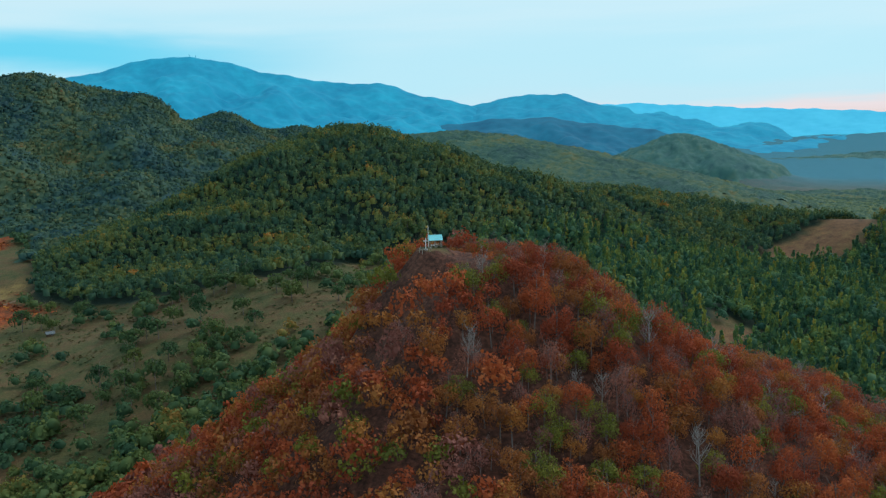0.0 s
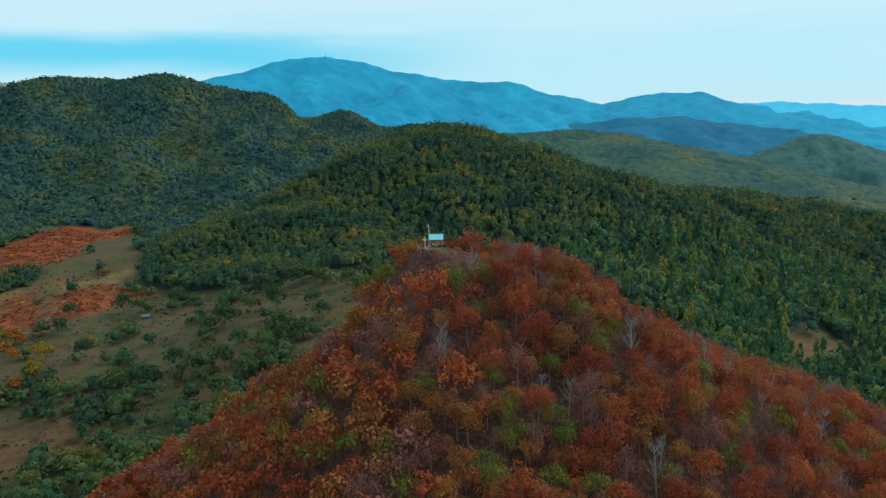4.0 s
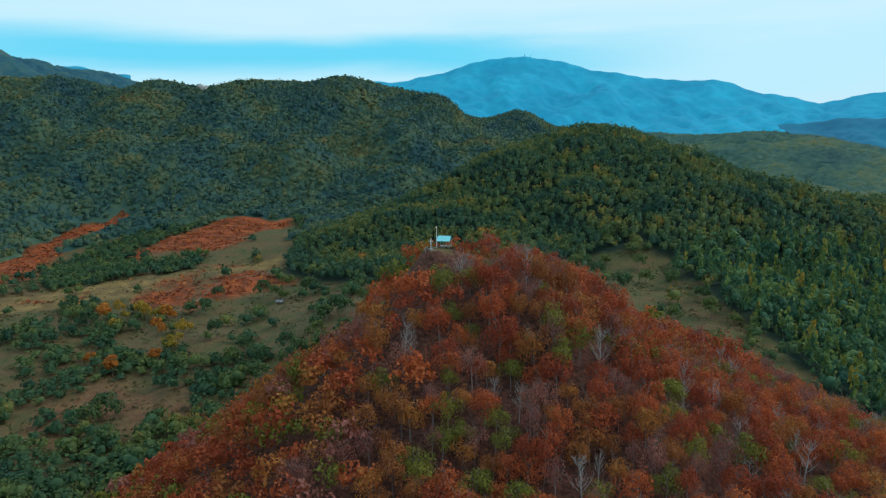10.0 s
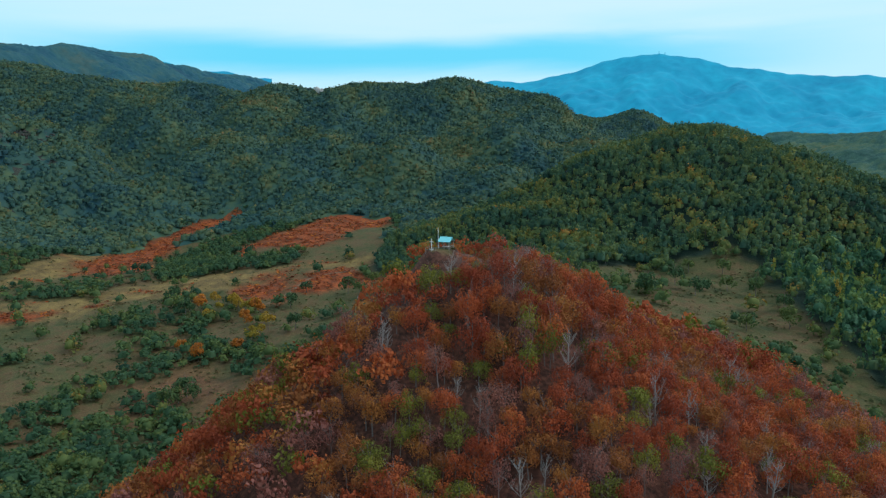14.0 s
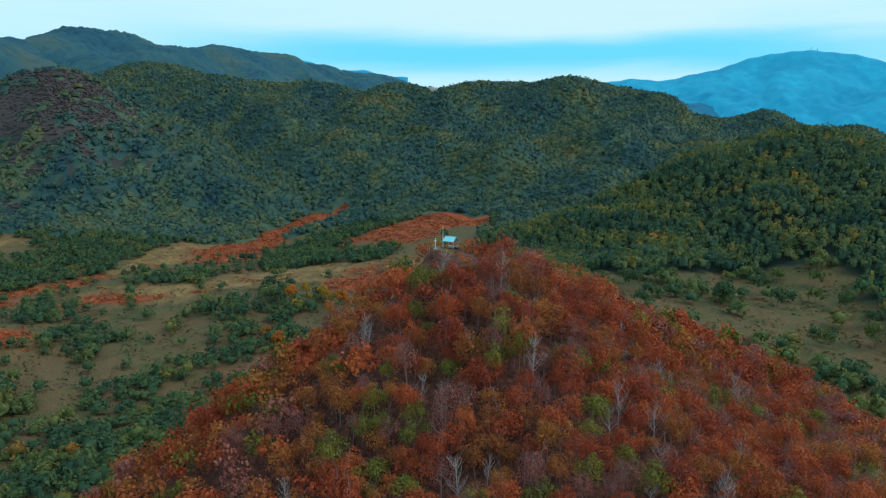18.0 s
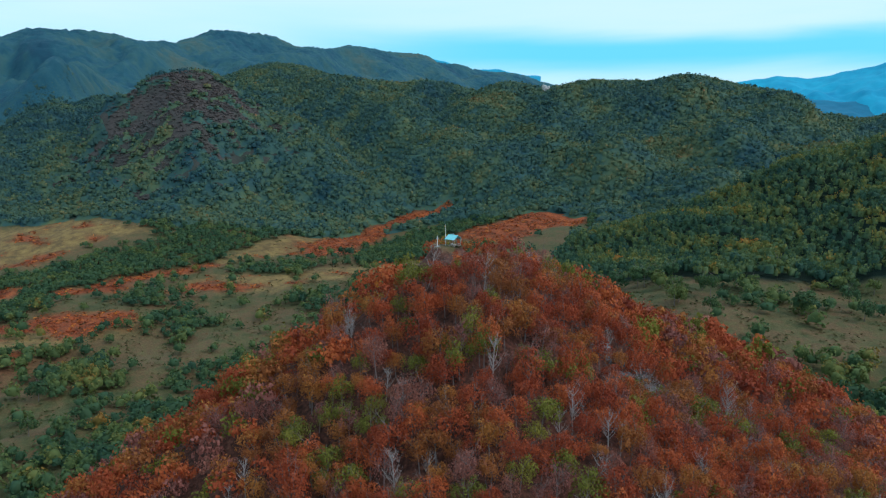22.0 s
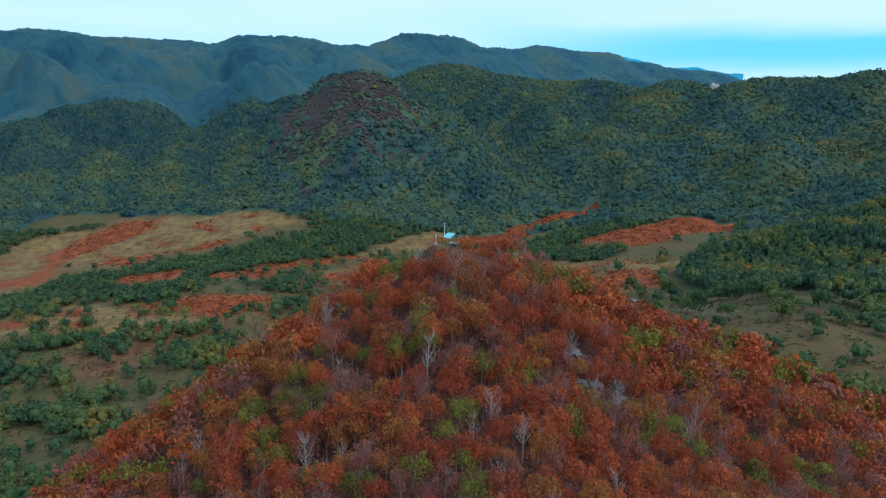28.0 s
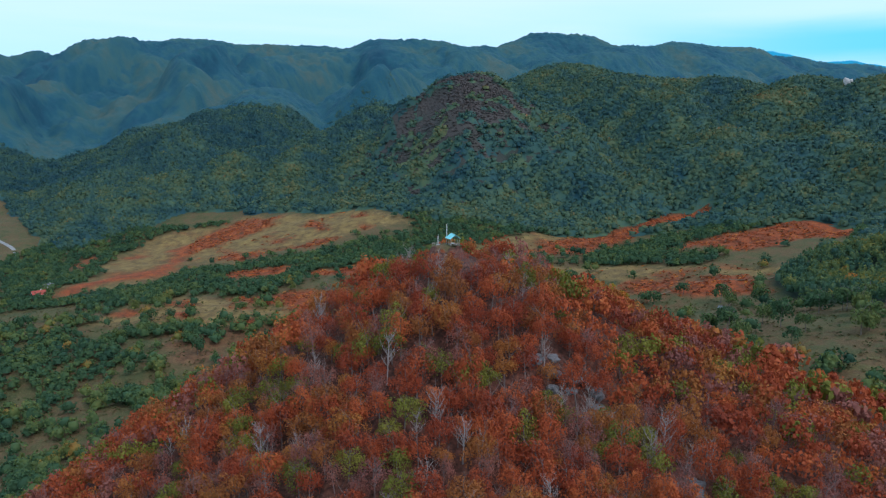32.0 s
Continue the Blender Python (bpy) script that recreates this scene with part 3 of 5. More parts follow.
EAST_GLADES = [[(262, 462), (338, 522), (460, 572), (415, 486), (316, 444)], [(148, 222), (184, 276), (206, 268), (196, 218), (165, 202)]]
GLADE = [(-60, 250), (-27, 300), (10, 332), (32, 316), (47, 270), (70, 222), (100, 172), (112, 140), (60, 120), (10, 140), (-40, 170)]


def near_line(x, y, line):
    d = np.full(x.shape, 1e9)
    for (x0, y0), (x1, y1) in zip(line, line[1:]):
        dx, dy = x1 - x0, y1 - y0
        s = np.clip(((x - x0) * dx + (y - y0) * dy) / (dx * dx + dy * dy), 0, 1)
        d = np.minimum(d, np.hypot(x - x0 - s * dx, y - y0 - s * dy))
    return d


def field_margin(x, y):
    """1 in the fields and on the open margin along their south-eastern edges."""
    ux, uy = x - 120.0, y + 140.0
    r = np.hypot(ux, uy) + 1e-6
    out = np.zeros(x.shape)
    for step in (0, 12, 24, 38):
        px, py = x + step * ux / r, y + step * uy / r
        for poly in BRACKEN + STRAW:
            out = np.maximum(out, inside(px, py, poly, 6))
    return out


def bare_peak(x, y):
    """Thin scrub that frays out down the pointed peak."""
    return np.clip(1.25 - 0.95 * np.hypot((x + 828) / 150, (y - 268) / 112) + 0.42 * wavy(x, y, 42, 57) + 0.28 * wavy(x, y, 15, 58), 0, 1)


def rise_of(x, y):
    return 6 * np.clip((np.hypot(x, y) - 2900) / 300, 0, 1) * (x > -1500)


def cover(x, y):
    """How much of each cover lies on each spot of the plan, and where distance haze is painted."""
    h, low, hills, knoll = land(x, y, True)
    wx, wy = x + 5 * wavy(x, y, 46, 51), y + 5 * wavy(x, y, 46, 52)
    red = np.clip((knoll - hills + 3) / 6, 0, 1)
    red = red * (np.hypot(x - 1.5, y + 0.1) > 3.4)
    bracken, straw = np.zeros(x.shape), np.zeros(x.shape)
    for poly in BRACKEN:
        bracken = np.maximum(bracken, inside(wx, wy, poly, 10))
    for poly in STRAW:
        straw = np.maximum(straw, inside(wx, wy, poly, 14))
    wood = np.maximum(inside(wx, wy, DOME_WOOD), inside(wx, wy, RIDGE_WOOD)) * (1 - inside(wx, wy, GLADE)) * (1 - red)
    for poly in EAST_GLADES:
        wood = wood * (1 - inside(wx, wy, poly))
    wood = wood * (1 - np.maximum(bracken, straw))
    rust = np.zeros(x.shape)
    for poly in RUST:
        rust = np.maximum(rust, inside(wx, wy, poly, 16))
    bracken = np.maximum(bracken, straw * np.clip(1.0 * wavy(x, y, 62, 63) + 0.4 * wavy(x, y, 17, 64) - 0.38, 0, 1))
    belt = np.zeros(x.shape)
    for line, width in BELTS:
        belt = np.maximum(belt, np.clip((width * (1 + 0.35 * wavy(x, y, 60, 61)) - near_line(wx, wy, line)) / 6 + 0.5, 0, 1))
    for poly in CLUMPS:
        belt = np.maximum(belt, 0.8 * inside(wx, wy, poly))
    belt = np.maximum(belt, inside(wx, wy, BOTTOM[0]) * np.clip(1.15 - 0.35 * wavy(x, y, 75, 65), 0.4, 1))
    belt = belt * (1 - bracken) * (1 - red) * (1 - wood) * (1 - straw) * (1 - 0.93 * field_margin(wx, wy))
    foot = np.clip(1 - (hills - knoll) / 46, 0, 1) * np.clip((-58 - h) / 10, 0, 1) * (x - 0.5 * y < 0) * (1 - red) * (1 - wood)
    # spread of the painted haze over the far low ground
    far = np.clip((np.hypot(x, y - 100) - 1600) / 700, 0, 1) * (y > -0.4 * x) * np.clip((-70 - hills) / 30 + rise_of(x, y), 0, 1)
    return {"far": far, "wood": wood, "bracken": bracken * (1 - wood), "rust": rust * (1 - wood) * (1 - bracken), "straw": straw * (1 - wood) * (1 - bracken), "peak": bare_peak(x, y), "blue_haze": wood * np.clip((-1150 - x - 0.15 * y) / 300, 0, 1), "red": red, "belt": belt, "foot": foot}


def ground_material():
    m, nodes, links, b = material("meadow_and_woodland_floor", 0.95)
    geo = nodes.new("ShaderNodeNewGeometry").outputs["Position"]

    def mask(name):
        a = nodes.new("ShaderNodeAttribute")
        a.attribute_name = name
        return a.outputs["Fac"]

    wide, mid, fine = noise_tex(nodes, links, 0.018, 4, 0.6, geo), noise_tex(nodes, links, 0.11, 5, 0.65, geo), noise_tex(nodes, links, 0.9, 4, 0.6, geo)
    grass = ramp(nodes, [(0.25, (0.030, 0.042, 0.015)), (0.40, (0.054, 0.058, 0.019)), (0.50, (0.082, 0.070, 0.026)), (0.60, (0.108, 0.064, 0.029)), (0.70, (0.100, 0.082, 0.030)), (0.82, (0.038, 0.048, 0.016))])
    links.new(math_node(nodes, links, "MULTIPLY_ADD", mid.outputs[0], 0.75, math_node(nodes, links, "MULTIPLY_ADD", wide.outputs[0], 0.6, -0.15)), grass.inputs[0])
    straw = ramp(nodes, [(0.28, (0.090, 0.058, 0.022)), (0.42, (0.130, 0.082, 0.030)), (0.54, (0.185, 0.116, 0.038)), (0.7, (0.25, 0.165, 0.055))])
    links.new(mid.outputs[0], straw.inputs[0])
    fern = ramp(nodes, [(0.30, (0.060, 0.040, 0.012)), (0.42, (0.13, 0.036, 0.014)), (0.55, (0.26, 0.055, 0.014)), (0.70, (0.37, 0.115, 0.02))])
    links.new(math_node(nodes, links, "MULTIPLY_ADD", fine.outputs[0], 0.35, math_node(nodes, links, "MULTIPLY", mid.outputs[0], 0.65)), fern.inputs[0])
    litter = ramp(nodes, [(0.3, (0.045, 0.020, 0.014)), (0.55, (0.095, 0.036, 0.024)), (0.75, (0.13, 0.055, 0.032))])
    links.new(fine.outputs[0], litter.inputs[0])
    c = mix_col(nodes, links, mask("straw"), grass.outputs[0], straw.outputs[0])
    heath = ramp(nodes, [(0.32, (0.070, 0.040, 0.018)), (0.48, (0.125, 0.056, 0.026)), (0.62, (0.15, 0.085, 0.036)), (0.75, (0.19, 0.075, 0.026))])
    links.new(mid.outputs[0], heath.inputs[0])
    c = mix_col(nodes, links, mask("rust"), c, heath.outputs[0])
    c = mix_col(nodes, links, mask("bracken"), c, fern.outputs[0])
    # shade under the crowns is painted into the wood floor's dark greens
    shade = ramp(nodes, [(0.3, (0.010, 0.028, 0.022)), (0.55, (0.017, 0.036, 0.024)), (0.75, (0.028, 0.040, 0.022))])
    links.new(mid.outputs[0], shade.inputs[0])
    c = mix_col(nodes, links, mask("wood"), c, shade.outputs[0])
    c = mix_col(nodes, links, mask("red"), c, litter.outputs[0])
    c = mix_col(nodes, links, mask("peak"), c, (0.068, 0.057, 0.054))
    # distance haze painted into the ground colour as two blue tints
    c = mix_col(nodes, links, mask("blue_haze"), c, (0.018, 0.098, 0.132))
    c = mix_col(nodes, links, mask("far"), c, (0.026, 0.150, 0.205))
    grit = math_node(nodes, links, "MULTIPLY_ADD", fine.outputs[0], 1.5, 0.25)
    rgb = nodes.new("ShaderNodeCombineColor")
    for k in range(3):
        links.new(grit, rgb.inputs[k])
    c = mix_col(nodes, links, 1.0, c, rgb.outputs[0], "MULTIPLY")
    links.new(c, b.inputs["Base Color"])
    bump = nodes.new("ShaderNodeBump")
    bump.inputs["Strength"].default_value, bump.inputs["Distance"].default_value = 0.7, 0.5
    links.new(fine.outputs[0], bump.inputs["Height"])
    links.new(bump.outputs[0], b.inputs["Normal"])
    return m


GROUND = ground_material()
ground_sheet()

# ---- far mountains at the skyline ----


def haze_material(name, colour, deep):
    """Distant backdrop slopes: the air's haze painted in as blue base colour and a glow."""
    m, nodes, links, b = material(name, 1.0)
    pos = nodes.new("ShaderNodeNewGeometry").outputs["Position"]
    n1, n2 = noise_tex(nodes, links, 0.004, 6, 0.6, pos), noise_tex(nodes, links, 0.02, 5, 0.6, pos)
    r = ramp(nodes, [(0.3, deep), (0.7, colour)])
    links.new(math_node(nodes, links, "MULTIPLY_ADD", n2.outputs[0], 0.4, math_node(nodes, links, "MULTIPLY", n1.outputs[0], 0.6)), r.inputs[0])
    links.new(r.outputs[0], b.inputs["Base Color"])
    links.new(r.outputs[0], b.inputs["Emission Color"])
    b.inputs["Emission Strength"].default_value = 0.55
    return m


def mountain(name, line, mat, run, foot, label, seed, rough=14.0, grain=2.2):
    """A range whose crest follows the line, with spurs and gullies down its near side."""
    rng = np.random.RandomState(seed)
    p = np.array(line, float)
    seg = np.r_[0, np.cumsum(np.hypot(*np.diff(p[:, :2], axis=0).T))]
    u = np.linspace(0, seg[-1], 260)
    cx, cy, cz = (np.interp(u, seg, p[:, k]) for k in range(3))
    k = np.ones(5) / 5
    cz = np.convolve(np.r_[cz[0], cz[0], cz, cz[-1], cz[-1]], k, "valid")
    ph = rng.uniform(0, 9, 6)
    cz = cz + grain * (3.0 * np.sin(u / 37 / grain + ph[0]) + 1.6 * np.sin(u / 14 / grain + ph[1]))
    v = np.linspace(-0.04, 1, 60)
    U, V = np.meshgrid(u, v)
    ax, ay = -cx / np.hypot(cx, cy), -cy / np.hypot(cx, cy)
    away = V * run
    spur = wavy(U + 0.35 * away, away * 0.5, 620 * grain, seed) + 0.55 * wavy(U - 0.3 * away, away * 0.6, 240 * grain, seed + 40) + 0.25 * wavy(U, away, 95 * grain, seed + 80)
    drop = np.where(V > 0, np.abs(V) ** 0.85, -V * 1.2)
    Z = cz[None] + (foot - cz[None]) * drop + rough * grain * spur * 2.2 * np.clip(V * 3, 0, 1) * np.clip(1.15 - V, 0, 1)
    X, Y = cx[None] + ax[None] * V * run, cy[None] + ay[None] * V * run
    idx = np.arange(U.size).reshape(U.shape)
    loops = np.stack([idx[:-1, :-1], idx[:-1, 1:], idx[1:, 1:], idx[1:, :-1]], -1).reshape(-1)
    me = mesh_from(name, np.stack([X, Y, Z], -1).reshape(-1, 3), 4, loops, mat, smooth=True)
    return tagged(new(name, me), label, "mountain", kind="structure")


# three depths of painted haze, each glowing a little by itself
FAR_HAZE = haze_material("far_haze_slopes", (0.012, 0.235, 0.345), (0.004, 0.125, 0.225))
MID_HAZE = haze_material("middle_haze_slopes", (0.008, 0.115, 0.185), (0.004, 0.060, 0.115))
PALE_HAZE = haze_material("pale_hazy_slopes", (0.05, 0.36, 0.50), (0.03, 0.29, 0.44))
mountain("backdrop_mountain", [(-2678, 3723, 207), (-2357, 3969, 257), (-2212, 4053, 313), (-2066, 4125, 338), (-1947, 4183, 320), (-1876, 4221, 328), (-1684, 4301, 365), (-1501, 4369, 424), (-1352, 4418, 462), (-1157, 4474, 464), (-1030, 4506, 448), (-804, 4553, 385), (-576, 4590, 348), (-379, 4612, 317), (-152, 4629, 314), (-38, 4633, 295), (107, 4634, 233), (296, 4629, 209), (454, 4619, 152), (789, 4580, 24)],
         FAR_HAZE, 1250, -100, "broad hazy blue mountain on the skyline", 5, 16.0, 1.2)
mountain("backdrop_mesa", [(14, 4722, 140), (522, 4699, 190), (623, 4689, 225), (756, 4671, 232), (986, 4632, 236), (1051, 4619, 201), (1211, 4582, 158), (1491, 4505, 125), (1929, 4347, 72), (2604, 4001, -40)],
         FAR_HAZE, 1300, -120, "flat-topped hazy blue mountain", 6, 7.0, 1.1)
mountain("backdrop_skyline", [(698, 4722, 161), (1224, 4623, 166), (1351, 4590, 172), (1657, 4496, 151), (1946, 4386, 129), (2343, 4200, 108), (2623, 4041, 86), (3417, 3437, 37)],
         PALE_HAZE, 900, -150, "pale distant skyline hills", 7, 3.0, 1.0)
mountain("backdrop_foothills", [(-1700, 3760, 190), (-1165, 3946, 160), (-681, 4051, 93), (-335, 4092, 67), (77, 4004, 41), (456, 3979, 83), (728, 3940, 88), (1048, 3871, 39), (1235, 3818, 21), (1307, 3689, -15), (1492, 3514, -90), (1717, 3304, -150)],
         MID_HAZE, 1200, -170, "wooded foothills below the mountains, painted with dark blue haze", 8, 12.0, 1.2)
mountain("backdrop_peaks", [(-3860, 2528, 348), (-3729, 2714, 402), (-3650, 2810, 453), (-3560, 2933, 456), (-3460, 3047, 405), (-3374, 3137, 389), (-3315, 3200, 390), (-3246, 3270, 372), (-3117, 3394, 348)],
         FAR_HAZE, 900, 40, "small far peaks painted with blue haze", 9, 5.0, 1.2)

# ---- trees ----


def scatter(x0, x1, y0, y1, gap, keep, rng):
    """Spots on a shaken grid that the cover keeps."""
    gx, gy = np.meshgrid(np.arange(x0, x1, gap), np.arange(y0, y1, gap))
    gx = gx + (np.arange(gx.shape[0]) % 2)[:, None] * gap / 2
    x, y = gx.ravel(), gy.ravel()
    x, y = x + rng.uniform(-0.42, 0.42, x.size) * gap, y + rng.uniform(-0.42, 0.42, y.size) * gap
    k = keep(x, y) > rng.uniform(0, 1, x.size)
    return x[k], y[k]


def forest(name, x, y, radius, height, templates, mat, rng, label, tint_of, sink=0.35, scale=None):
    """A far wood as one mesh: every crown a cloud of leaf clumps of its own size, turn and tint."""
    h = land(x, y)
    vs, ts, fs, count = [], [], [], 0
    pick = rng.randint(0, len(templates), len(x))
    base = tint_of(x, y)
    for k, (tv, tf, tt) in enumerate(templates):
        i = np.where(pick == k)[0]
        own = rng.uniform(0.75, 1.25, len(i)) if scale is None else scale[i]
        r, tall = radius * own * rng.uniform(0.9, 1.1, len(i)), height * own * rng.uniform(0.9, 1.1, len(i))
        a = rng.uniform(0, math.tau, len(i))
        ca, sa = np.cos(a)[:, None], np.sin(a)[:, None]
        px = tv[None, :, 0] * ca - tv[None, :, 1] * sa
        py = tv[None, :, 0] * sa + tv[None, :, 1] * ca
        vs.append(np.stack([x[i][:, None] + px * r[:, None], y[i][:, None] + py * r[:, None],
                            h[i][:, None] + (tall * (1 - sink))[:, None] + tv[None, :, 2] * (tall * 0.5)[:, None]], -1).reshape(-1, 3))
        ts.append((base[i][:, None] + (tt[None] - 0.5)).reshape(-1))
        fs.append((tf.reshape(1, -1) + (np.arange(len(i)) * len(tv))[:, None]).reshape(-1) + count)
        count += len(i) * len(tv)
    v, tint = np.concatenate(vs), np.concatenate(ts)
    me = mesh_from(name, v, 4, np.concatenate(fs), mat, tint, smooth=True)
    return tagged(new(name, me), label, "wood", kind="stuff")


def canopy(name, x0, x1, y0, y1, step, crown, tall, keep, mat, label, tint_of, seed, relief=0.75, vary=0.40):
    """A closed wood seen from afar: one sheet of rounded crowns, each with its own height and tint, that falls to the ground at the wood's edge."""
    r = np.random.RandomState(seed)
    x, y = np.meshgrid(np.arange(x0, x1, step), np.arange(y0, y1, step), indexing="ij")
    x = x + (np.arange(x.shape[1]) % 2)[None] * step / 2
    x, y = x + r.uniform(-0.25, 0.25, x.shape) * step, y + r.uniform(-0.25, 0.25, x.shape) * step
    table = r.uniform(0, 1, (256, 256, 5))
    ci, cj = np.floor(x / crown).astype(int), np.floor(y / crown).astype(int)
    best, own = np.full(x.shape, 9e9), np.zeros(x.shape + (5,))
    for di in (-1, 0, 1):
        for dj in (-1, 0, 1):
            t = table[(ci + di) % 256, (cj + dj) % 256]
            d = np.hypot(x - (ci + di + 0.15 + 0.7 * t[..., 0]) * crown, y - (cj + dj + 0.15 + 0.7 * t[..., 1]) * crown) / (0.75 + 0.5 * t[..., 2])
            near = d < best
            best, own = np.where(near, d, best), np.where(near[..., None], t, own)
    mask = keep(x, y)
    edge = np.clip(mask * 1.6 - 0.2, 0, 1)
    round_off = np.sqrt(np.clip(1 - (best / (0.74 * crown)) ** 2, 0, 1))
    z = land(x, y) + edge * (tall * (0.30 + 0.40 * own[..., 3]) + relief * crown * round_off + 0.07 * crown * r.normal(size=x.shape)) - 0.6 * (1 - edge)
    # tint also rises from the gaps towards the top of each crown
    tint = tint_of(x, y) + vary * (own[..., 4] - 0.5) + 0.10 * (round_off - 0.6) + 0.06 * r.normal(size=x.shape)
    idx = np.arange(x.size).reshape(x.shape)
    quads = np.stack([idx[:-1, :-1], idx[1:, :-1], idx[1:, 1:], idx[:-1, 1:]], -1).reshape(-1, 4)
    quads = quads[(mask.reshape(-1)[quads] > 0.12).any(1)]
    use, flat = np.unique(quads, return_inverse=True)
    v = np.stack([x, y, z], -1).reshape(-1, 3)[use]
    me = mesh_from(name, v, 4, flat.reshape(-1), mat, tint.reshape(-1)[use], smooth=True)
    return tagged(new(name, me), label, "wood", kind="stuff")


def even(size, seed, mean, swing):
    def f(x, y):
        return mean + swing * wavy(x, y, size, seed)
    return f


rng = np.random.RandomState(7)
def seeded(first, n, *args):
    return [clump_crown(np.random.RandomState(first + k), *args) for k in range(n)]


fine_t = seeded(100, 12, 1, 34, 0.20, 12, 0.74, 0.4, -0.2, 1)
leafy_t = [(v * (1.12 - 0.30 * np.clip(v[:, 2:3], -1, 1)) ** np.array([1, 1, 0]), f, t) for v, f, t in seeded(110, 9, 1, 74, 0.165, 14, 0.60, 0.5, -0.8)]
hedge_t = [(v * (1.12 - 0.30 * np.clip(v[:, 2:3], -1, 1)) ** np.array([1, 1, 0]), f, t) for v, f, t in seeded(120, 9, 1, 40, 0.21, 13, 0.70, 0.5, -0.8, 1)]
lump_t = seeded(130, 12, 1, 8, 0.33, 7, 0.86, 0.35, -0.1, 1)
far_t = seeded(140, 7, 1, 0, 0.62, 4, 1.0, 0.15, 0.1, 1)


def patchy(size, seed, mean, swing):
    def f(x, y):
        return mean + swing * wavy(x, y, size, seed) + 0.10 * rng.normal(size=x.shape)
    return f


def in_sight(x, y):
    """The plan's stretch that the arc looks over: from the north-east round to the west."""
    return (x < 0.60 * (y + 195) + 60) * 1.0


def wood_only(x, y):
    return cover(x, y)["wood"] * in_sight(x, y)


def far_side(x, y, line, depth):
    """1 on the near side of a crest, thinning out behind it."""
    p = np.array([q[:2] for q in line])
    o = np.argsort(p[:, 0])
    return np.where((y > np.interp(x, p[o, 0], p[o, 1]) + depth) & (x > p[o, 0][0] + 60), 0.25, 1.0)


def west_side(x, y):
    """1 west of the dip between the long ridge and the domed hill."""
    return np.clip((-262 + 0.526 * (y - 370) - x) / 12 + 4 * (y > 640) * (x < -120), 0, 1)


def young_wood(x, y):
    return inside(x + 8 * wavy(x, y, 60, 55), y + 8 * wavy(x, y, 60, 56), [(35, 300), (70, 350), (150, 400), (260, 440), (420, 480), (420, 0), (175, 100), (110, 140), (70, 230)], 20)


x, y = scatter(-340, 545, 150, 690, 4.5, lambda a, b: wood_only(a, b) * (1 - west_side(a, b)) * (1 - young_wood(a, b)) * far_side(a, b, DOME[0], 70), rng)
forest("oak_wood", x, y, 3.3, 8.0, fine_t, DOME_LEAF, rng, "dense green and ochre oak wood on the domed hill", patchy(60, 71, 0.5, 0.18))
def spire_crown(seed):
    v, t = leaf_cloud(np.random.RandomState(seed), 46, 0.24, 14, shape="spire")
    return v, np.arange(len(v)).reshape(-1, 4), t


spire_t = [spire_crown(160 + k) for k in range(4)]
x, y = scatter(20, 440, 0, 500, 6.4, lambda a, b: wood_only(a, b) * young_wood(a, b) * 0.6, rng)
forest("young_birch_wood", x, y, 3.4, 12.0, spire_t, YOUNG_LEAF, rng, "young birch wood of slim pointed green and yellow crowns", patchy(40, 82, 0.42, 0.26))
x, y = scatter(20, 440, 0, 500, 7.0, lambda a, b: wood_only(a, b) * young_wood(a, b) * 0.75, rng)
forest("young_mixed_wood", x, y, 4.6, 9.6, leafy_t, YOUNG_LEAF, rng, "young mixed wood of round green crowns below the dome", patchy(40, 83, 0.36, 0.2))
canopy("eastern_wood", 540, 1250, 0, 1295, 3.0, 8.5, 8, wood_only, DOME_CANOPY, "green mixed wood on the eastern slopes", even(120, 72, 0.42, 0.14), 72)
canopy("back_wood", -130, 545, 680, 895, 2.7, 7.5, 8, lambda a, b: cover(a, b)["wood"], RIDGE_CANOPY, "green wood behind the domed hill", even(120, 73, 0.45, 0.14), 73)


def open_to_knoll(x, y):
    """1 on slopes that face the knoll, 0.2 on back slopes, which stay thin."""
    h = land(x, y) + 24
    out = np.full(x.shape, 0.12)
    for ex, ey in ((10, -190), (140, -130), (205, -60)):
        free = np.ones(x.shape, bool)
        for s in np.linspace(0.5, 0.97, 12):
            free &= land(ex + (x - ex) * s, ey + (y - ey) * s) < 31 + (h - 31) * s
        out[free] = 1.0
    return out


def ridge_canopy(x, y):
    return cover(x, y)["wood"] * west_side(x, y) * np.clip(1.15 - 1.9 * bare_peak(x, y), 0, 1) * (far_side(x, y, RIDGE[0], 55) > 0.5)


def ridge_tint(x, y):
    # the fall in tint towards the west paints in thicker haze
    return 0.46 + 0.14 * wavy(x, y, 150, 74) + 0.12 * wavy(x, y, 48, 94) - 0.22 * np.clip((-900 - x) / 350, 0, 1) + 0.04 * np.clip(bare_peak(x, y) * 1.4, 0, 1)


x, y = scatter(-1500, -120, -420, 1300, 4.9, ridge_canopy, rng)
front = open_to_knoll(x, y) > rng.uniform(0, 0.999, len(x))
x, y = x[front], y[front]
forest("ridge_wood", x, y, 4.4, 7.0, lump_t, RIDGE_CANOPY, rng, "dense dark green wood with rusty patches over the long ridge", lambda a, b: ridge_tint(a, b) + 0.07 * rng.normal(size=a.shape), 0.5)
# filler sheet that closes the gaps between the crowns, in a lower tint
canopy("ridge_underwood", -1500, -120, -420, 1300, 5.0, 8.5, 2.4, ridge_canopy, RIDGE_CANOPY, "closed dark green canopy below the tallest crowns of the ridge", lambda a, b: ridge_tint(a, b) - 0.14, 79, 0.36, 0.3)
